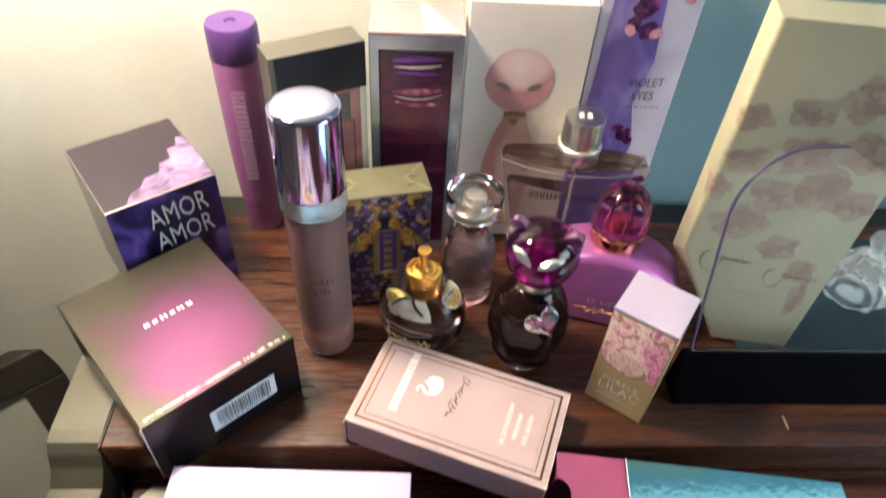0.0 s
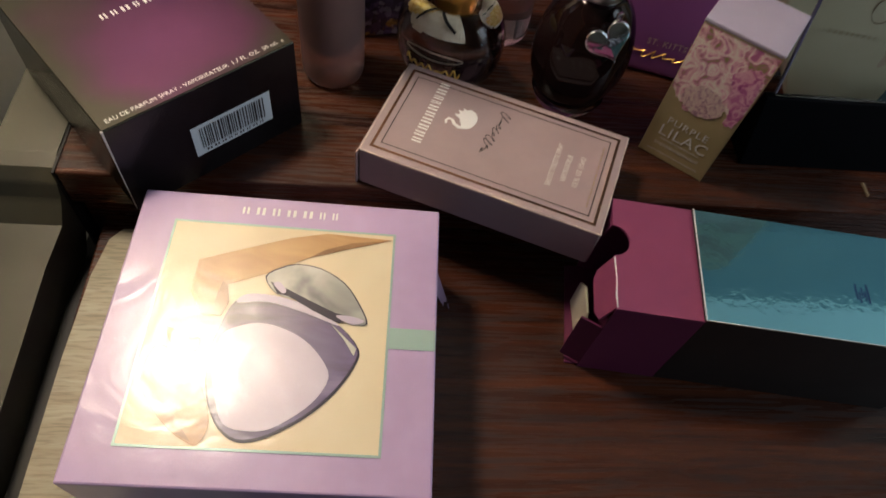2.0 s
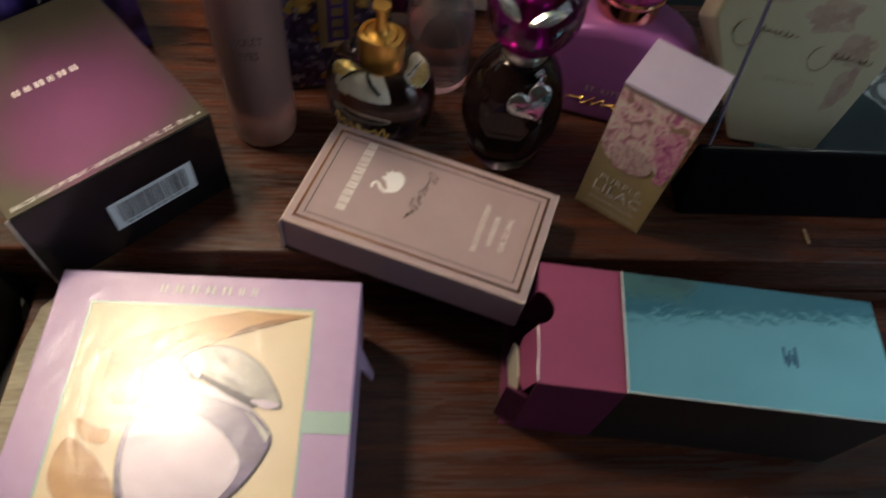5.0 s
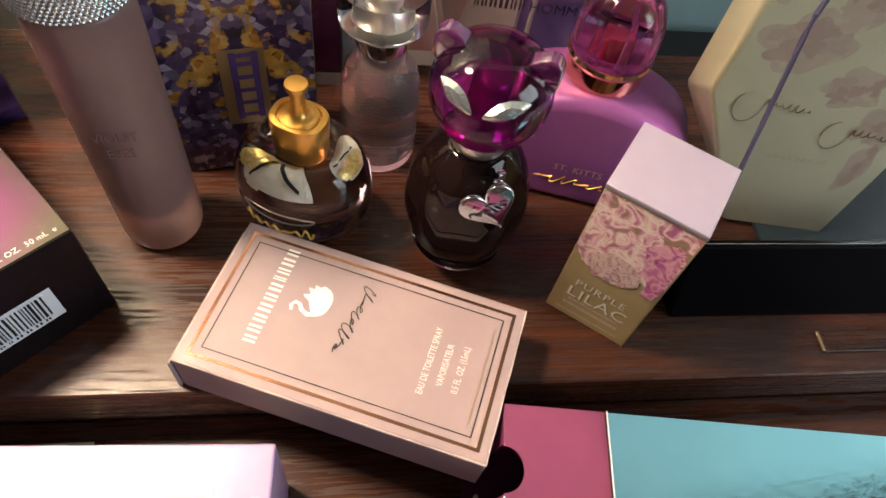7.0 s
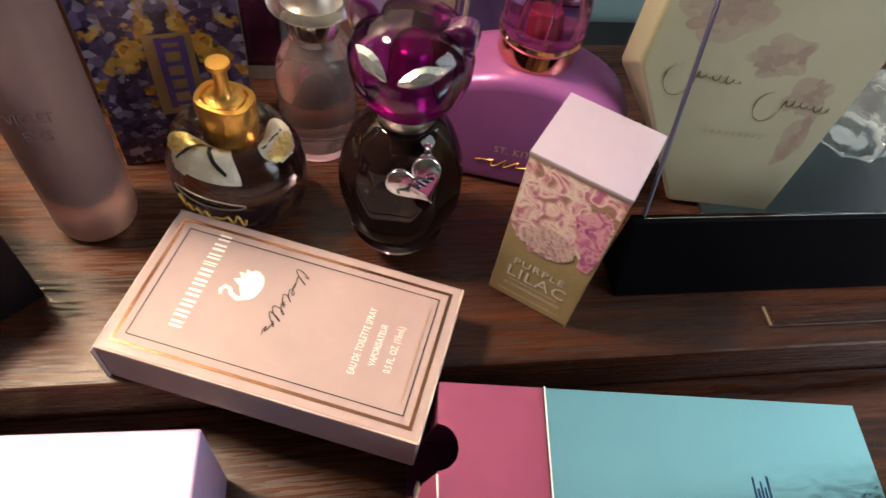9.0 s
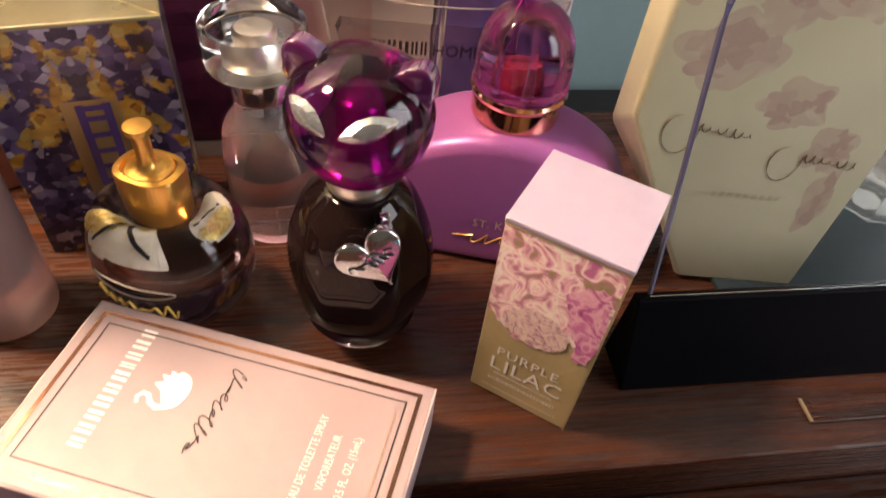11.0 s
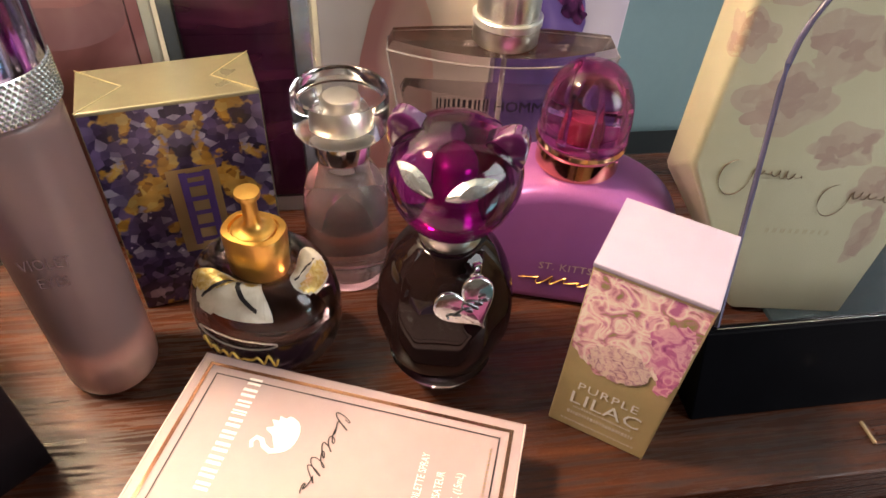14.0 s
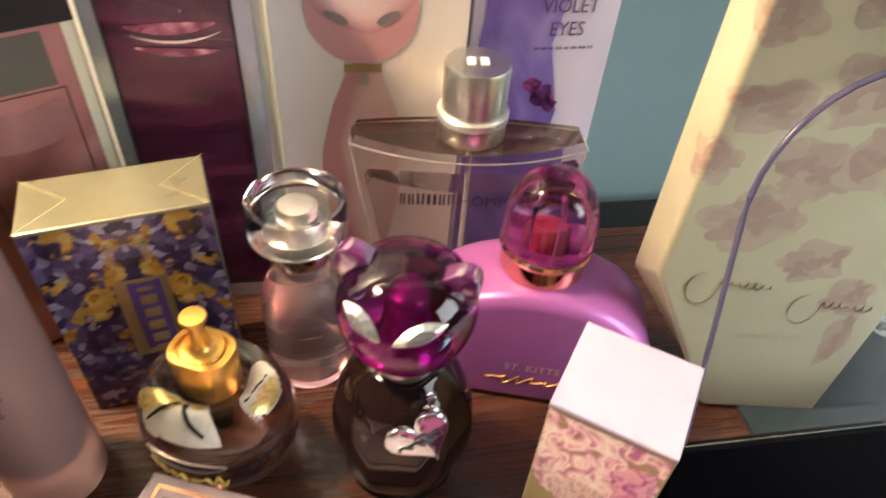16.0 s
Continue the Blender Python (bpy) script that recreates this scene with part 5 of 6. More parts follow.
def tube_bottle():
    body = mat("orchid_plastic", (0.34, 0.13, 0.31), 0.4, 0, 0.06, 30, 0.03)
    capm = mat("deep_purple_plastic", (0.11, 0.048, 0.20), 0.35, 0, 0.06, 30, 0.03)
    t = thing("lotion_tube", FM @ at(-0.0925, 0.184, 0, 0), "upright orchid plastic lotion tube with a purple cap", "tube")
    part("tube_body", lathe([(0.0, 0.0), (0.0118, 0.0), (0.0122, 0.001), (0.0122, 0.02)] + curve_profile([(0.0130, 0.024), (0.0146, 0.06), (0.0150, 0.128), (0.0145, 0.131)], 4) + [(0.0, 0.132)], 48), body, t, "", 40)
    part("cap", lathe([(0.0, 0.1322), (0.0148, 0.1322), (0.0152, 0.133), (0.0150, 0.151), (0.0140, 0.1535), (0.0035, 0.1538), (0.0030, 0.1525), (0.0, 0.1525)], 48), capm, t, "purple screw cap", 40)
    part("brand_mark", bars(0.066, 0.0085, 20, 41, gap=0.9), mat("pale_orchid_print", (0.72, 0.55, 0.70), 0.4, 0, 0), t, m=front(-0.0152) @ Matrix.Translation((0.0008, 0.083, 0)) @ Matrix.Rotation(radians(-90), 4, "Z") @ Matrix.Translation((0, -0.004, 0)))


tube_bottle()

# ---- cartons along the wall ----
def mosaic_box():
    gold = mat("olive_gold_foil", (0.25, 0.235, 0.14), 0.28, 0.5, 0.12, 40, 0.15, coat=0.6)
    cells = mosaic("jewel_mosaic_print", 330, [(0.0, (0.012, 0.008, 0.03)), (0.4, (0.055, 0.030, 0.10)), (0.75, (0.15, 0.10, 0.22)), (1.0, (0.48, 0.42, 0.50))], [(0.0, (0.22, 0.08, 0.01)), (0.5, (0.58, 0.28, 0.03)), (1.0, (0.70, 0.46, 0.12))], (0.555, 0.60), glints=0.4)
    w, d, h = 0.0560, 0.0268, 0.0900
    t, body = carton("perfume_box", w, d, h, at(-0.0270, 0.3350, 0, 22.5), gold, "upright perfume box with a jewel mosaic print and gold top")
    part("mosaic_print", rect(-w / 2 + 0.0004, w / 2 - 0.0004, 0.0004, h - 0.0012), cells, t, "purple and orange jewel mosaic", m=front(-d / 2))
    part("mosaic_print", rect(-d / 2 + 0.0004, d / 2 - 0.0004, 0.0004, h - 0.0012), cells, t, m=Matrix.Rotation(radians(90), 4, "Z") @ front(-w / 2))
    part("nameplate", rect(-0.0075, 0.0095, 0.026, 0.064), M_GOLDPRINT, t, "bronze nameplate", m=front(-d / 2, 0.0004))
    violet = mat("violet_plate_print", (0.08, 0.04, 0.16), 0.4, 0, 0)
    part("brand_mark", rects([(-0.0035, -0.001, 0.029, 0.0625), (0.0045, 0.007, 0.029, 0.0625)] + [(-0.001, 0.0045, z, z + 0.002) for z in (0.030, 0.0365, 0.043, 0.0495, 0.056, 0.060)]), violet, t, m=front(-d / 2, 0.0006))
    crease = mat("wrap_crease_line", (0.68, 0.58, 0.32), 0.3, 0.6, 0)
    for sgn in (-1, 1):
        for s2 in (-1, 1):
            part("wrap_crease", tube([(sgn * w / 2, s2 * d / 2, h + 0.0002), (sgn * (w / 2 - 0.014), 0, h + 0.0001)], 0.00016, 5), crease, t)


mosaic_box()


def portrait_carton():
    grey = mat("pewter_card", (0.13, 0.12, 0.10), 0.35, 0.4, 0.06, 30, 0.03)
    rose = patches("rosewood_print", [(0.3, (0.21, 0.072, 0.062)), (0.5, (0.35, 0.135, 0.12)), (0.7, (0.46, 0.23, 0.20))], 16, 0.3, coat=0.4, detail=2)
    cream = mat("cream_edge", (0.62, 0.56, 0.40), 0.4, 0.1, 0.05, 30, 0.02)
    t = thing("perfume_box", FM @ at(-0.0425, 0.1535, 0, 27), "tall pewter perfume carton with a rosewood bottle print", "box")
    w, d, h = 0.055, 0.0185, 0.158
    part("carton", box(-w / 2, w / 2, -d / 2, d / 2, 0, h, 0.0005), grey, t)
    y = -d / 2
    part("black_header", rect(-w / 2 + 0.003, w / 2, 0.130, h - 0.0005), M_INK, t, "black header", m=front(y))
    part("front_print", rect(-w / 2 + 0.0035, w / 2 - 0.0045, 0.0005, 0.1297), rose, t, "rosewood bottle picture", m=front(y))
    part("edge_band", rect(w / 2 - 0.0043, w / 2 - 0.0003, 0.0005, 0.1297), cream, t, "cream edge band", m=front(y))
    part("printed_cap", flat([(-0.012, 0.110), (0.017, 0.110), (0.017, 0.1285), (-0.012, 0.1285)]), grey, t, m=front(y, 0.0004))
    part("printed_outline", ring_frame(-0.014, 0.019, 0.0, 0.109, 0.0005), mat("brown_outline", (0.07, 0.03, 0.03), 0.4, 0, 0), t, m=front(y, 0.0004))
    lip = patches("rose_cloud_print", [(0.3, (0.22, 0.085, 0.08)), (0.7, (0.34, 0.16, 0.145))], 40, 0.3, coat=0.4)
    part("printed_cloud", flat(rounded([(-0.012, 0.092), (0.004, 0.089), (0.017, 0.094), (0.017, 0.105), (0.004, 0.103), (-0.012, 0.105)], 4)), lip, t, m=front(y, 0.0005))


portrait_carton()


def window_carton():
    foil = mat("steel_blue_foil", (0.43, 0.51, 0.56), 0.22, 0.8, 0.08, 20, 0.05)
    wine = patches("wine_print", [(0.3, (0.016, 0.002, 0.010)), (0.5, (0.040, 0.006, 0.022)), (0.75, (0.11, 0.02, 0.052))], 22, 0.18, 0.2, coat=0.7, detail=2, stretch=(0.6, 1, 2.2))
    pinkt = mat("rose_foil_top", (0.45, 0.30, 0.30), 0.35, 0.3, 0.08, 30, 0.05)
    t = thing("perfume_box", FM @ at(0.0150, 0.176, 0, 0), "tall carton with a steel-blue foil frame and wine window", "box")
    w, d, h = 0.0535, 0.041, 0.163
    part("carton", box(-w / 2, w / 2, -d / 2, d / 2, 0, h, 0.0006), foil, t)
    part("lid", box(-w / 2, w / 2, -d / 2, d / 2, h + 0.0001, h + 0.0009, 0.0003), pinkt, t, "pinkish top flap")
    y = -d / 2
    bm = rect(-0.0205, 0.0195, 0.010, 0.153)
    part("window_print", bm, wine, t, "glossy wine-purple panel", m=front(y))
    part("window_rim", ring_frame(-0.0213, 0.0203, 0.0092, 0.1538, 0.0009), M_INK, t, m=front(y, 0.0004))
    # a folded foil bloom near the top: thin curved strips, violet above and rose below
    sheen = mat("violet_foil_print", (0.20, 0.10, 0.42), 0.2, 0.8, 0.1, 60, 0.1)
    rosy = patches("rose_petal_print", [(0.35, (0.16, 0.03, 0.07)), (0.52, (0.38, 0.12, 0.18)), (0.65, (0.62, 0.34, 0.38))], 110, 0.25, 0.3, coat=0.5)
    pearl = mat("pearl_foil_print", (0.70, 0.58, 0.62), 0.2, 0.6, 0.1, 80, 0.1)

    def strip(x0, x1, z0, bow, thick, lean):
        n = 14
        low = [(x0 + (x1 - x0) * k / n, z0 - bow * (1 - (2 * k / n - 1) ** 2) + lean * k / n) for k in range(n + 1)]
        high = [(x, z + thick * math.sin(math.pi * (0.06 + 0.88 * k / n))) for k, (x, z) in enumerate(low)]
        return flat(low + high[::-1])
    for k, (z0, bow, thick, lean, tone) in enumerate(((0.1470, 0.0010, 0.0040, 0.0015, sheen), (0.1440, 0.0020, 0.0020, 0.0010, pearl), (0.1405, 0.0015, 0.0025, -0.0012, sheen), (0.1280, 0.0030, 0.0042, 0.0012, rosy), (0.1255, 0.0034, 0.0010, 0.0010, pearl), (0.1210, 0.0024, 0.0030, -0.0010, rosy))):
        part("foil_bloom", strip(-0.014 + 0.001 * (k % 3), 0.0155 - 0.0012 * (k % 2), z0, bow, thick, lean), tone, t, m=front(y, 0.0005 + 0.00004 * k))
    for i in range(3):
        part("shade_band", rect(-0.019, 0.018, 0.03 + i * 0.025, 0.038 + i * 0.025), patches("wine_band", [(0.3, (0.020, 0.003, 0.012)), (0.7, (0.046, 0.007, 0.025))], 30, 0.2, coat=0.6), t, m=front(y, 0.0004))
    part("wrap_fold", flat([(0.004, -0.0195), (0.024, -0.0195), (0.002, 0.019)]), mat("wrap_crease", (0.72, 0.66, 0.60), 0.2, 0.3, 0), t, "creased clear wrap fold", m=top(h + 0.001, lift=0.0003))


window_carton()


def printed_cat_carton():
    card = mat("ivory_card", (0.72, 0.655, 0.585), 0.38, 0, 0.05, 14, 0.03, coat=0.2)
    pink = patches("pearl_pink_print", [(0.30, (0.80, 0.68, 0.64)), (0.75, (0.74, 0.52, 0.49)), (1.15, (0.56, 0.29, 0.28)), (1.4, (0.48, 0.22, 0.22))], 30, 0.3, coat=0.4, detail=1, kind="radial", stretch=(34, 0.01, 34), shift=(0.10, 0, -4.62))
    rose = patches("rose_body_print", [(0.35, (0.76, 0.60, 0.52)), (0.8, (0.68, 0.44, 0.38)), (1.2, (0.52, 0.25, 0.23))], 20, 0.3, coat=0.4, detail=1, kind="radial", stretch=(45, 0.01, 9), shift=(-0.18, 0, -0.5))
    t = thing("perfume_box", FM @ at(0.081, 0.191, 0, -1), "tall ivory perfume carton with a pink bottle print", "box")
    w, d, h = 0.0725, 0.038, 0.176
    part("carton", box(-w / 2, w / 2, -d / 2, d / 2, 0, h, 0.0006), card, t)
    y = -d / 2
    cx = -0.003
    part("printed_body", flat([(cx - 0.006, 0.103), (cx + 0.006, 0.103), (cx + 0.012, 0.088), (cx + 0.017, 0.068), (cx + 0.019, 0.046), (cx + 0.016, 0.020), (cx + 0.010, 0.010), (cx - 0.010, 0.010), (cx - 0.016, 0.020), (cx - 0.019, 0.046), (cx - 0.017, 0.068), (cx - 0.012, 0.088)]), rose, t, "printed rose bottle body", m=front(y))
    part("printed_cap", flat(oval(cx, 0.127, 0.0205, 0.0215, 40)), pink, t, "printed round pearl pink cap", m=front(y, 0.0003))
    part("printed_collar", rect(cx - 0.007, cx + 0.007, 0.102, 0.1055), M_GOLDPRINT, t, m=front(y, 0.0005))
    part("printed_charm", flat(oval(cx, 0.0985, 0.0022, 0.0026, 14)), M_BRUSH, t, m=front(y, 0.0005))
    for s in (-1, 1):
        part("printed_eye", flat(oval(cx + s * 0.0095, 0.1235, 0.0048, 0.0018, 16, s * 0.45)), mat("grey_print", (0.30, 0.26, 0.26), 0.3, 0.4, 0), t, m=front(y, 0.0005))


printed_cat_carton()


def floral_carton():
    pale = patches("mauve_white_card", [(0.3, (0.48, 0.40, 0.52)), (0.7, (0.72, 0.66, 0.72))], 10, 0.35, coat=0.3, detail=2)
    violet = patches("violet_gradient_print", [(0.3, (0.10, 0.06, 0.26)), (0.5, (0.20, 0.13, 0.40)), (0.7, (0.38, 0.30, 0.56))], 30, 0.3, coat=0.4, detail=2, stretch=(1.5, 1, 0.6))
    bud = patches("bud_print", [(0.3, (0.02, 0.006, 0.03)), (0.55, (0.10, 0.02, 0.10)), (0.75, (0.42, 0.06, 0.22))], 160, 0.25, coat=0.4)
    pinkp = patches("pink_petal_print", [(0.3, (0.55, 0.14, 0.22)), (0.7, (0.74, 0.42, 0.46))], 120, 0.3)
    t = thing("perfume_box", FM @ at(0.1475, 0.1935, 0, 2), "tall violet and white perfume carton with flower buds", "box")
    w, d, h = 0.0585, 0.034, 0.197
    part("carton", box(-w / 2, w / 2, -d / 2, d / 2, 0, h, 0.0006), pale, t)
    y = -d / 2
    part("violet_print", flat([(-0.0285, 0.0005), (0.012, 0.0005), (0.006, 0.05), (0.011, 0.08), (0.004, 0.11), (0.010, 0.14), (0.006, 0.1965), (-0.0285 + 0.006, 0.1965), (-0.0285 + 0.004, 0.12), (-0.0285, 0.09)]), violet, t, "violet watercolour print", m=front(y))
    for cx, cz, r in ((-0.004, 0.175, 0.007), (0.0, 0.160, 0.0055), (-0.008, 0.164, 0.004), (0.004, 0.0875, 0.0048), (-0.001, 0.092, 0.0038), (0.007, 0.083, 0.0035), (0.010, 0.054, 0.0040), (0.0, 0.188, 0.005)):
        part("bud_print", flat([(cx + r * (1 + 0.25 * math.sin(3 * a + cx * 900)) * math.cos(a), cz + r * (1 + 0.25 * math.cos(2 * a + cz * 700)) * math.sin(a)) for a in [2 * math.pi * k / 16 for k in range(16)]]), bud, t, m=front(y, 0.0004))
    for cx, cz in ((-0.010, 0.160), (0.006, 0.158), (0.021, 0.180), (0.018, 0.187)):
        part("petal_print", flat(oval(cx, cz, 0.0042, 0.0030, 14, cx * 90)), pinkp, t, m=front(y, 0.0005))
    pr = mat("violet_ink", (0.10, 0.05, 0.16), 0.4, 0, 0)
    for i, s in enumerate(("VIOLET", "EYES")):
        writing("writing", s, 0.0082, pr, t, front(y, 0.0005) @ Matrix.Translation((0.009, 0.123 - i * 0.0092, 0)), stretch=0.85)
    part("fine_print", bars(0.024, 0.0012, 8, 51, 0.009, 0.108), pr, t, m=front(y, 0.0005))


floral_carton()


# ---- display stand, big cream carton and cut glass ----
def display_stand():
    slate = mat("slate_acrylic", (0.02, 0.035, 0.04), 0.12, 0, 0.1, 20, 0.02)
    t = thing("display_stand", FM, "black display stand with a leaning clear acrylic panel", "display stand")
    bm = bmesh.new()
    sec = [(0.027, 0.0), (0.0395, 0.0345), (0.0435, 0.0345), (0.046, 0.0)]
    rings = [[bm.verts.new((x, y, z)) for y, z in sec] for x in (0.169, 0.46)]
    bm.faces.new(rings[0][::-1]), bm.faces.new(rings[1])
    for k in range(4):
        bm.faces.new((rings[0][k], rings[0][(k + 1) % 4], rings[1][(k + 1) % 4], rings[1][k]))
    bmesh.ops.bevel(bm, geom=bm.edges[:], offset=0.0008, segments=2, affect="EDGES", profile=0.5)
    part("plinth", bm, mat("black_plastic", (0.0022, 0.0022, 0.0034), 0.5, 0, 0.2, 40, 0.05, spec=0.04), t, "black plastic plinth")
    part("base_plate", box(0.222, 0.46, 0.0465, 0.17, 0.0003, 0.003, 0.0006), slate, t, "dark glossy base plate")
    # leaning clear panel with rounded upper corners
    acr = mat("clear_acrylic", (0.97, 0.98, 1.0), 0.02, 0, 0, trans=1.0, ior=1.3)
    r = 0.040
    W, Hh = 0.28, 0.124
    outline = [(0, 0), (W, 0), (W, Hh - r)] + [(W - r + r * math.sin(a), Hh - r + r * math.cos(a)) for a in [math.pi / 2 - math.pi / 2 * k / 10 for k in range(11)]][1:] + [(r - r * math.sin(a), Hh - r + r * math.cos(a)) for a in [math.pi / 2 * k / 10 for k in range(11)]]
    bm = prism(outline, -0.0007, 0.0007)
    lean = Matrix.Translation((0.1735, 0.0415, 0.0345)) @ Matrix.Rotation(radians(75), 4, "X")
    panel = part("panel", bm, acr, t, "clear acrylic panel with rounded corners", 30, lean)
    panel.visible_shadow = False
    edge = mat("acrylic_edge", (0.075, 0.072, 0.13), 0.2, 0, 0)
    pts = [(x, y, 0) for x, y in outline if y > 0.0001]
    part("panel_edge", tube([lean @ Vector(p) for p in [(0, 0.001, 0)] + pts[::-1]], 0.0009, 6), edge, t, "bluish polished panel edge", 60)


display_stand()


def cream_carton():
    cream = patches("cream_card", [(0.3, (0.395, 0.38, 0.26)), (0.7, (0.455, 0.44, 0.315))], 12, 0.42, coat=0.15, detail=3)
    t = thing("perfume_box", FM @ at(0.2125, 0.0885, 0.0032, -9), "tall cream perfume carton with mauve flower print", "box")
    w, d, h, r = 0.0425, 0.0135, 0.2105, 0.0025
    rings = []
    bm = bmesh.new()
    # the lower left corner is cut off on a slant, lower at the back
    for z, zb, x0 in ((0.0, 0.0, -0.004), (0.0690, 0.0540, -w + 0.0012), (0.0720, 0.0570, -w), (h - 0.001, h - 0.001, -w), (h, h, -w + 0.0007)):
        arc = [(x0 + r - r * math.cos(a), -d + r - r * math.sin(a), z) for a in [math.pi / 2 * k / 6 for k in range(7)]]
        rings.append([bm.verts.new(p) for p in arc + [(w, -d, z), (w, d, z), (x0 + 0.001, 0.008, zb)]])
    n = len(rings[0])
    for a, b in zip(rings, rings[1:]):
        for k in range(n):
            bm.faces.new((a[k], a[(k + 1) % n], b[(k + 1) % n], b[k]))
    bm.faces.new(rings[0][::-1]), bm.faces.new(rings[-1])
    part("carton", bm, cream, t, "", 35)
    y = -d
    rnd = random.Random(9)
    tones = [patches("mauve_petal_print", [(0.32, c1), (0.55, c2), (0.72, c3)], 70, 0.36, detail=3, coat=0.3) for c1, c2, c3 in (
        ((0.36, 0.29, 0.22), (0.33, 0.255, 0.20), (0.40, 0.34, 0.25)), ((0.34, 0.255, 0.20), (0.30, 0.215, 0.175), (0.38, 0.31, 0.23)), ((0.39, 0.33, 0.245), (0.36, 0.29, 0.22), (0.42, 0.38, 0.27)))]
    lift = 0.00005

    def blot(cx, cz, rx, rz, tone, turn=0.0, rough=0.22):
        # a watercolour petal: lobed, with a ragged edge
        k, lobes, ph = 24, rnd.choice((3, 4, 5)), rnd.random() * 6
        ring = [(rr * math.cos(a) * rx, rr * math.sin(a) * rz) for a, rr in [(2 * math.pi * q / k, 1 + rough * 0.8 * math.sin(lobes * 2 * math.pi * q / k + ph) + rnd.uniform(-rough, rough) * 0.45) for q in range(k)]]
        ring = [(min(0.0415, cx + u * math.cos(turn) - v * math.sin(turn)), cz + u * math.sin(turn) + v * math.cos(turn)) for u, v in ring]
        pb = flat(rounded(ring, 2))
        if min(u for u, v in ring) < 0.004 - w:
            # the print runs on round the rounded edge
            bmesh.ops.triangulate(pb, faces=pb.faces[:])
            bmesh.ops.subdivide_edges(pb, edges=pb.edges[:], cuts=3, use_grid_fill=True)
        for p in pb.verts:
            u, v = p.co.x, p.co.y
            a = max(0.0, (r - w - u) / r)
            if a > math.pi / 2:
                p.co = Vector((-w - lift, r - d + (a - math.pi / 2) * r, v))
            elif a > 0:
                p.co = Vector((r - w - (r + lift) * math.sin(a), r - d - (r + lift) * math.cos(a), v))
            else:
                p.co = Vector((u, y - lift, v))
        part("petal_print", pb, tone, t)
    for i, (cx, cz, q, e) in enumerate(((-0.0205, 0.0968, 0.0135, 0.78), (0.0062, 0.0815, 0.0100, 0.85), (0.0245, 0.0660, 0.0075, 1.1), (0.0310, 0.0440, 0.0042, 3.2), (-0.0405, 0.1180, 0.0080, 0.9), (-0.0080, 0.1170, 0.0125, 0.8), (0.0125, 0.1230, 0.0145, 0.85), (0.0315, 0.1160, 0.0100, 0.9), (-0.0290, 0.1365, 0.0120, 0.6), (-0.0030, 0.1430, 0.0130, 0.8), (0.0230, 0.1480, 0.0140, 0.7), (-0.0360, 0.1610, 0.0085, 0.8), (-0.0100, 0.1670, 0.0100, 0.7), (0.0110, 0.1760, 0.0110, 0.9), (0.0290, 0.1840, 0.0110, 0.6))):
        ph = rnd.random() * 6
        blot(cx, cz, q * 1.12, q * e * 1.1, tones[2])
        for k in range(5):
            lift += 0.000001
            a = ph + 1.26 * k
            blot(cx + 0.55 * q * math.cos(a), cz + 0.55 * q * e * math.sin(a), 0.48 * q, 0.44 * q * e, tones[(i + k) % 3], 0.0, 0.3)
        lift += 0.000001
        blot(cx + 0.1 * q, cz - 0.1 * q * e, 0.34 * q, 0.30 * q * e, tones[1], ph, 0.35)
    # curling script in place of the name: a tall swash, then small waves
    ink = mat("bronze_ink", (0.12, 0.08, 0.05), 0.4, 0.2, 0)
    for x0, z0, size, ln, sd in ((-0.0310, 0.0680, 0.0070, 0.018, 2), (0.0075, 0.0600, 0.0066, 0.019, 6)):
        pts = [(x0 + size * (0.95 - 1.0 * math.sin(a * 0.9)) * 0.8, z0 + size * math.cos(a * 0.9) * (0.9 + 0.1 * a)) for a in [0.2 + 0.16 * k for k in range(34)]]
        ex, ez = pts[-1]
        pts += [(ex + ln * k / 46 + 0.0006 * math.cos(k * 0.9), ez - 0.10 * ln * k / 46 + 0.0013 * math.sin(k * 0.9) * (1 + 0.5 * math.sin(k * 0.21 + sd))) for k in range(1, 47)]
        part("script_scroll", tube([(x, -d - 0.00025, z) for x, z in pts], lambda f: 0.00008 + 0.00015 * abs(math.sin(f * 17)), 4), ink, t)
    part("fine_print", bars(0.024, 0.0024, 9, 61, 0.006, 0.0425, gap=1.3), mat("faint_bronze", (0.36, 0.31, 0.20), 0.4, 0.2, 0), t, m=front(y, 0.0003))


cream_carton()


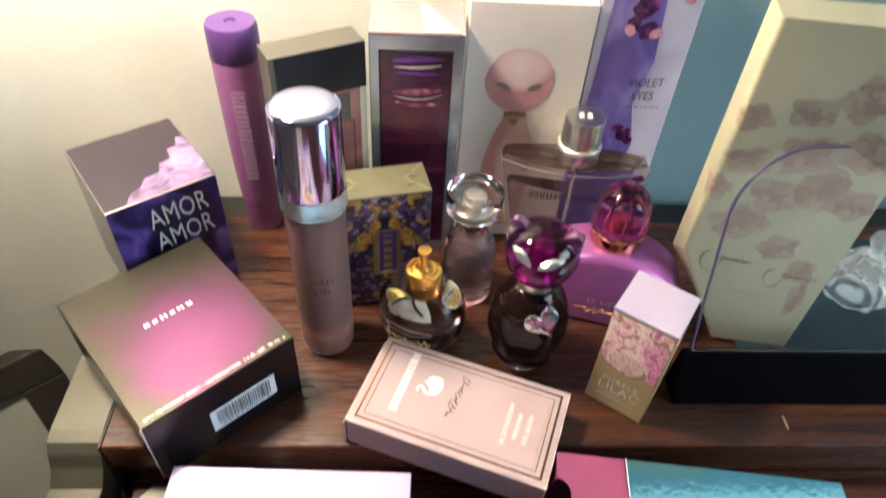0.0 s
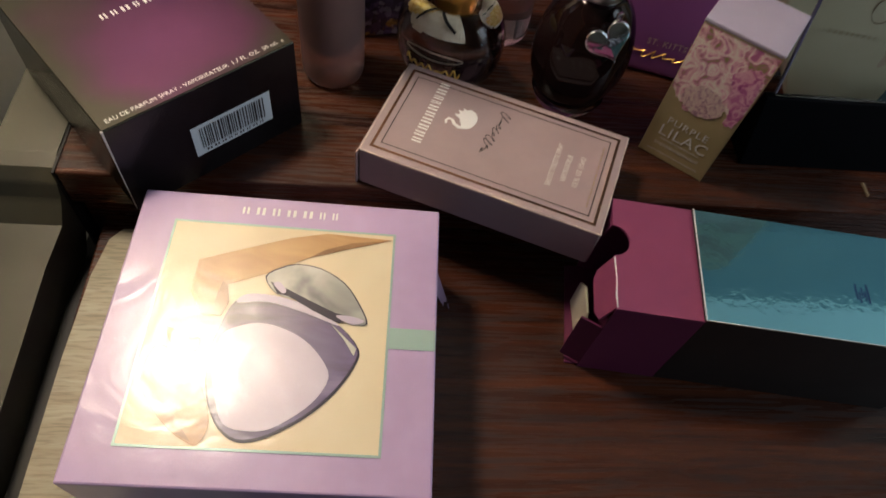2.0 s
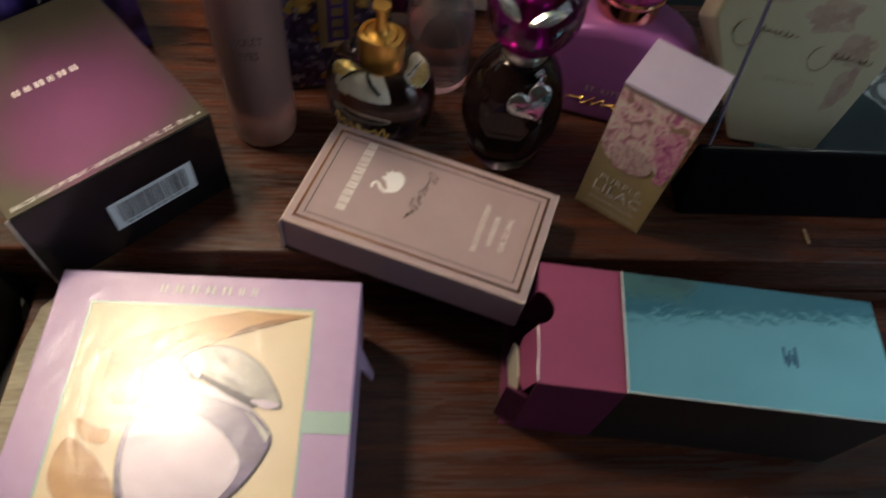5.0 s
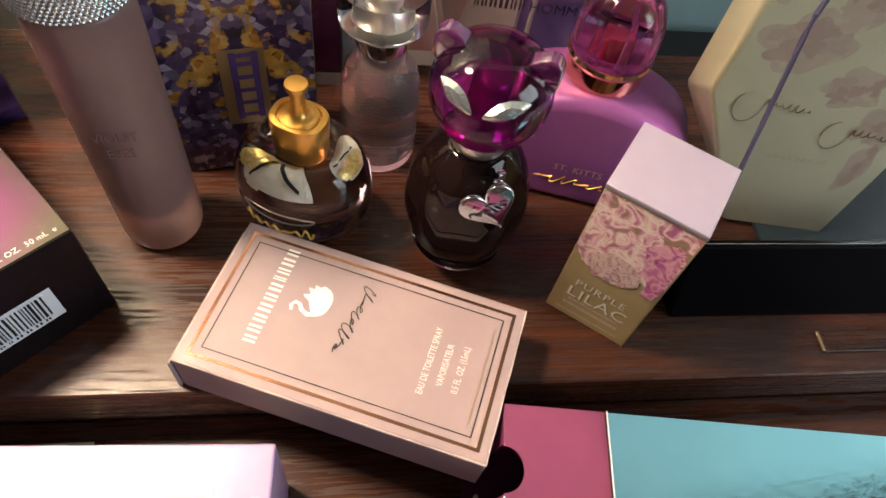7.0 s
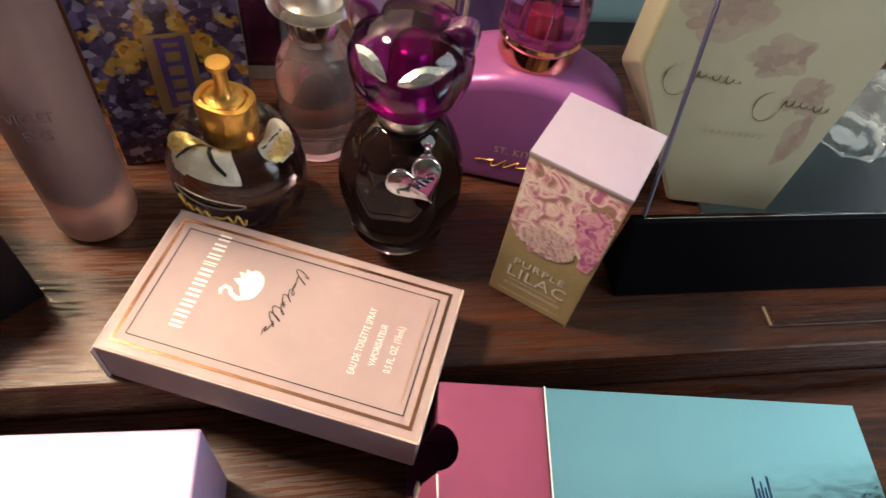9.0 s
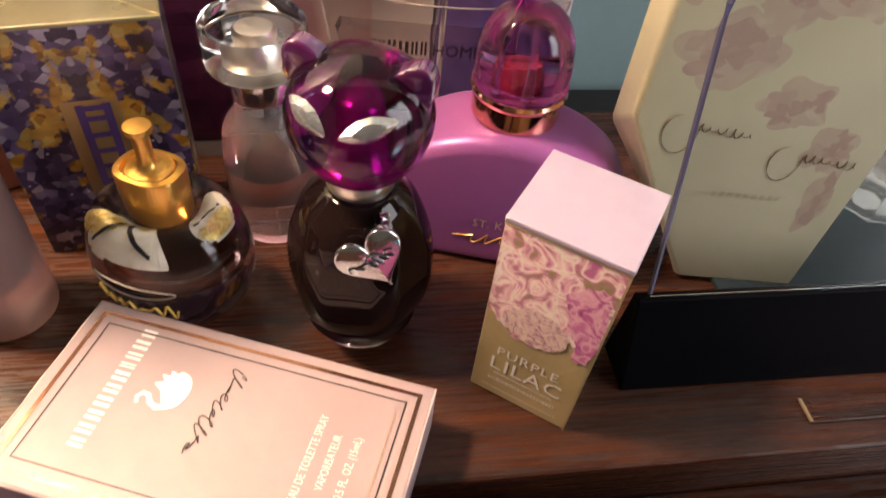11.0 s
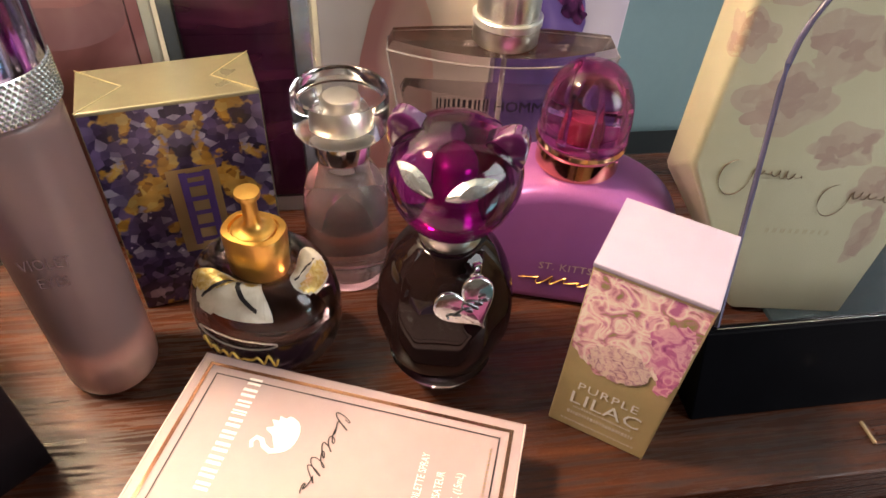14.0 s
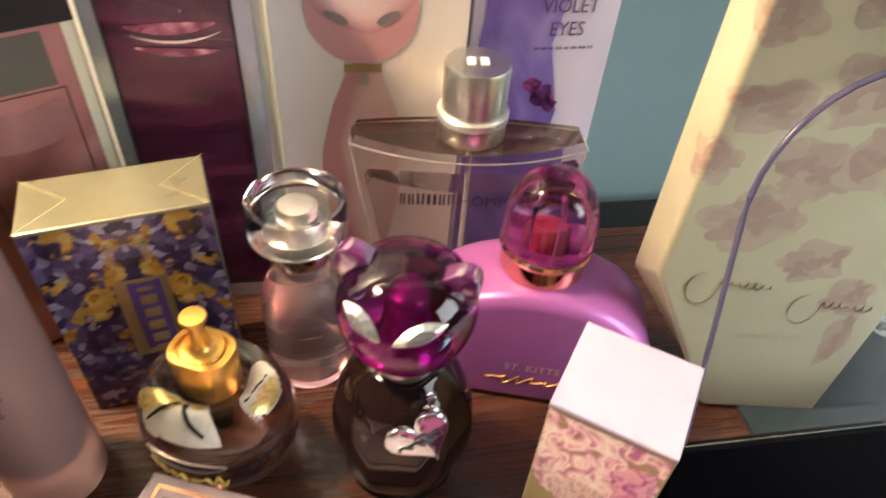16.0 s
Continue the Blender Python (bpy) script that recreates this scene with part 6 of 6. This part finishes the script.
def cut_glass():
    t = thing("glass_dish", FM @ at(0.3195, 0.118, 0.0032, 0), "clear cut-crystal glass dish with ribbed sides", "glass dish")
    g = mat("cut_crystal", (0.93, 0.97, 0.98), 0.05, 0, 0, trans=0.9, ior=1.3)
    bm = lathe(curve_profile([(0.0, 0.0), (0.018, 0.0), (0.022, 0.004), (0.020, 0.016), (0.013, 0.028), (0.008, 0.034)], 3) + [(0.0, 0.034)], 20)
    for v in bm.verts:
        r = math.hypot(v.co.x, v.co.y)
        if r > 1e-4:
            a = round(math.atan2(v.co.y, v.co.x) / (2 * math.pi) * 20)
            k = 1 + (0.07 if a % 2 else -0.04)
            v.co.x, v.co.y = v.co.x * k, v.co.y * k
    part("glass_body", bm, g, t, "cut crystal body").visible_shadow = False
    part("knob", lathe(curve_profile([(0.0, 0.034), (0.004, 0.034), (0.0035, 0.038), (0.0075, 0.044), (0.006, 0.051), (0.0, 0.053)], 3), 10), g, t, "faceted glass knob").visible_shadow = False


cut_glass()


def floor_picture():
    t = thing("picture_frame", FM @ pose(-0.455, 0.05, -0.735, -10, 0, 38), "dark framed pale picture leaning beside the shelf unit", "picture frame")
    dk = mat("dark_frame", (0.035, 0.03, 0.025), 0.4, 0, 0.2, 30, 0.05)
    pl = mat("pale_picture", (0.48, 0.49, 0.42), 0.5, 0, 0.06, 12, 0.05)
    w, h, b, d = 0.20, 0.525, 0.04, 0.02
    part("frame", box(-w, w, -d, 0, h - b, h, 0.002), dk, t)
    part("frame", box(-w, -w + b, -d, 0, 0, h - b, 0.002), dk, t)
    part("frame", box(w - b, w, -d, 0, 0, h - b, 0.002), dk, t)
    part("frame", box(-w + b, w - b, -d, 0, 0, b, 0.002), dk, t)
    part("picture", box(-w + b, w - b, -d + 0.006, -0.003, b, h - b), pl, t)


floor_picture()


def lamp():
    t = thing("table_lamp", Matrix.Identity(4), "warm lamp on the wall above the shelf", "lamp")
    shade = mat("lamp_shade", (0.8, 0.72, 0.55), 0.8, 0, 0.05, 30, 0.05)
    x, y, z = LAMP
    m = Matrix.Translation((x, y, z))
    part("shade", lathe([(0.045, 0.05), (0.062, -0.03), (0.0632, -0.03), (0.0462, 0.05)], 32), shade, t, "", 40, m)
    part("bracket", tube([(0.0, 0.0, 0.055), (0.0, 0.035, 0.07), (0.012, 0.075, 0.06)], 0.004), M_BRUSH, t, "metal wall bracket", 40, m)


lamp()
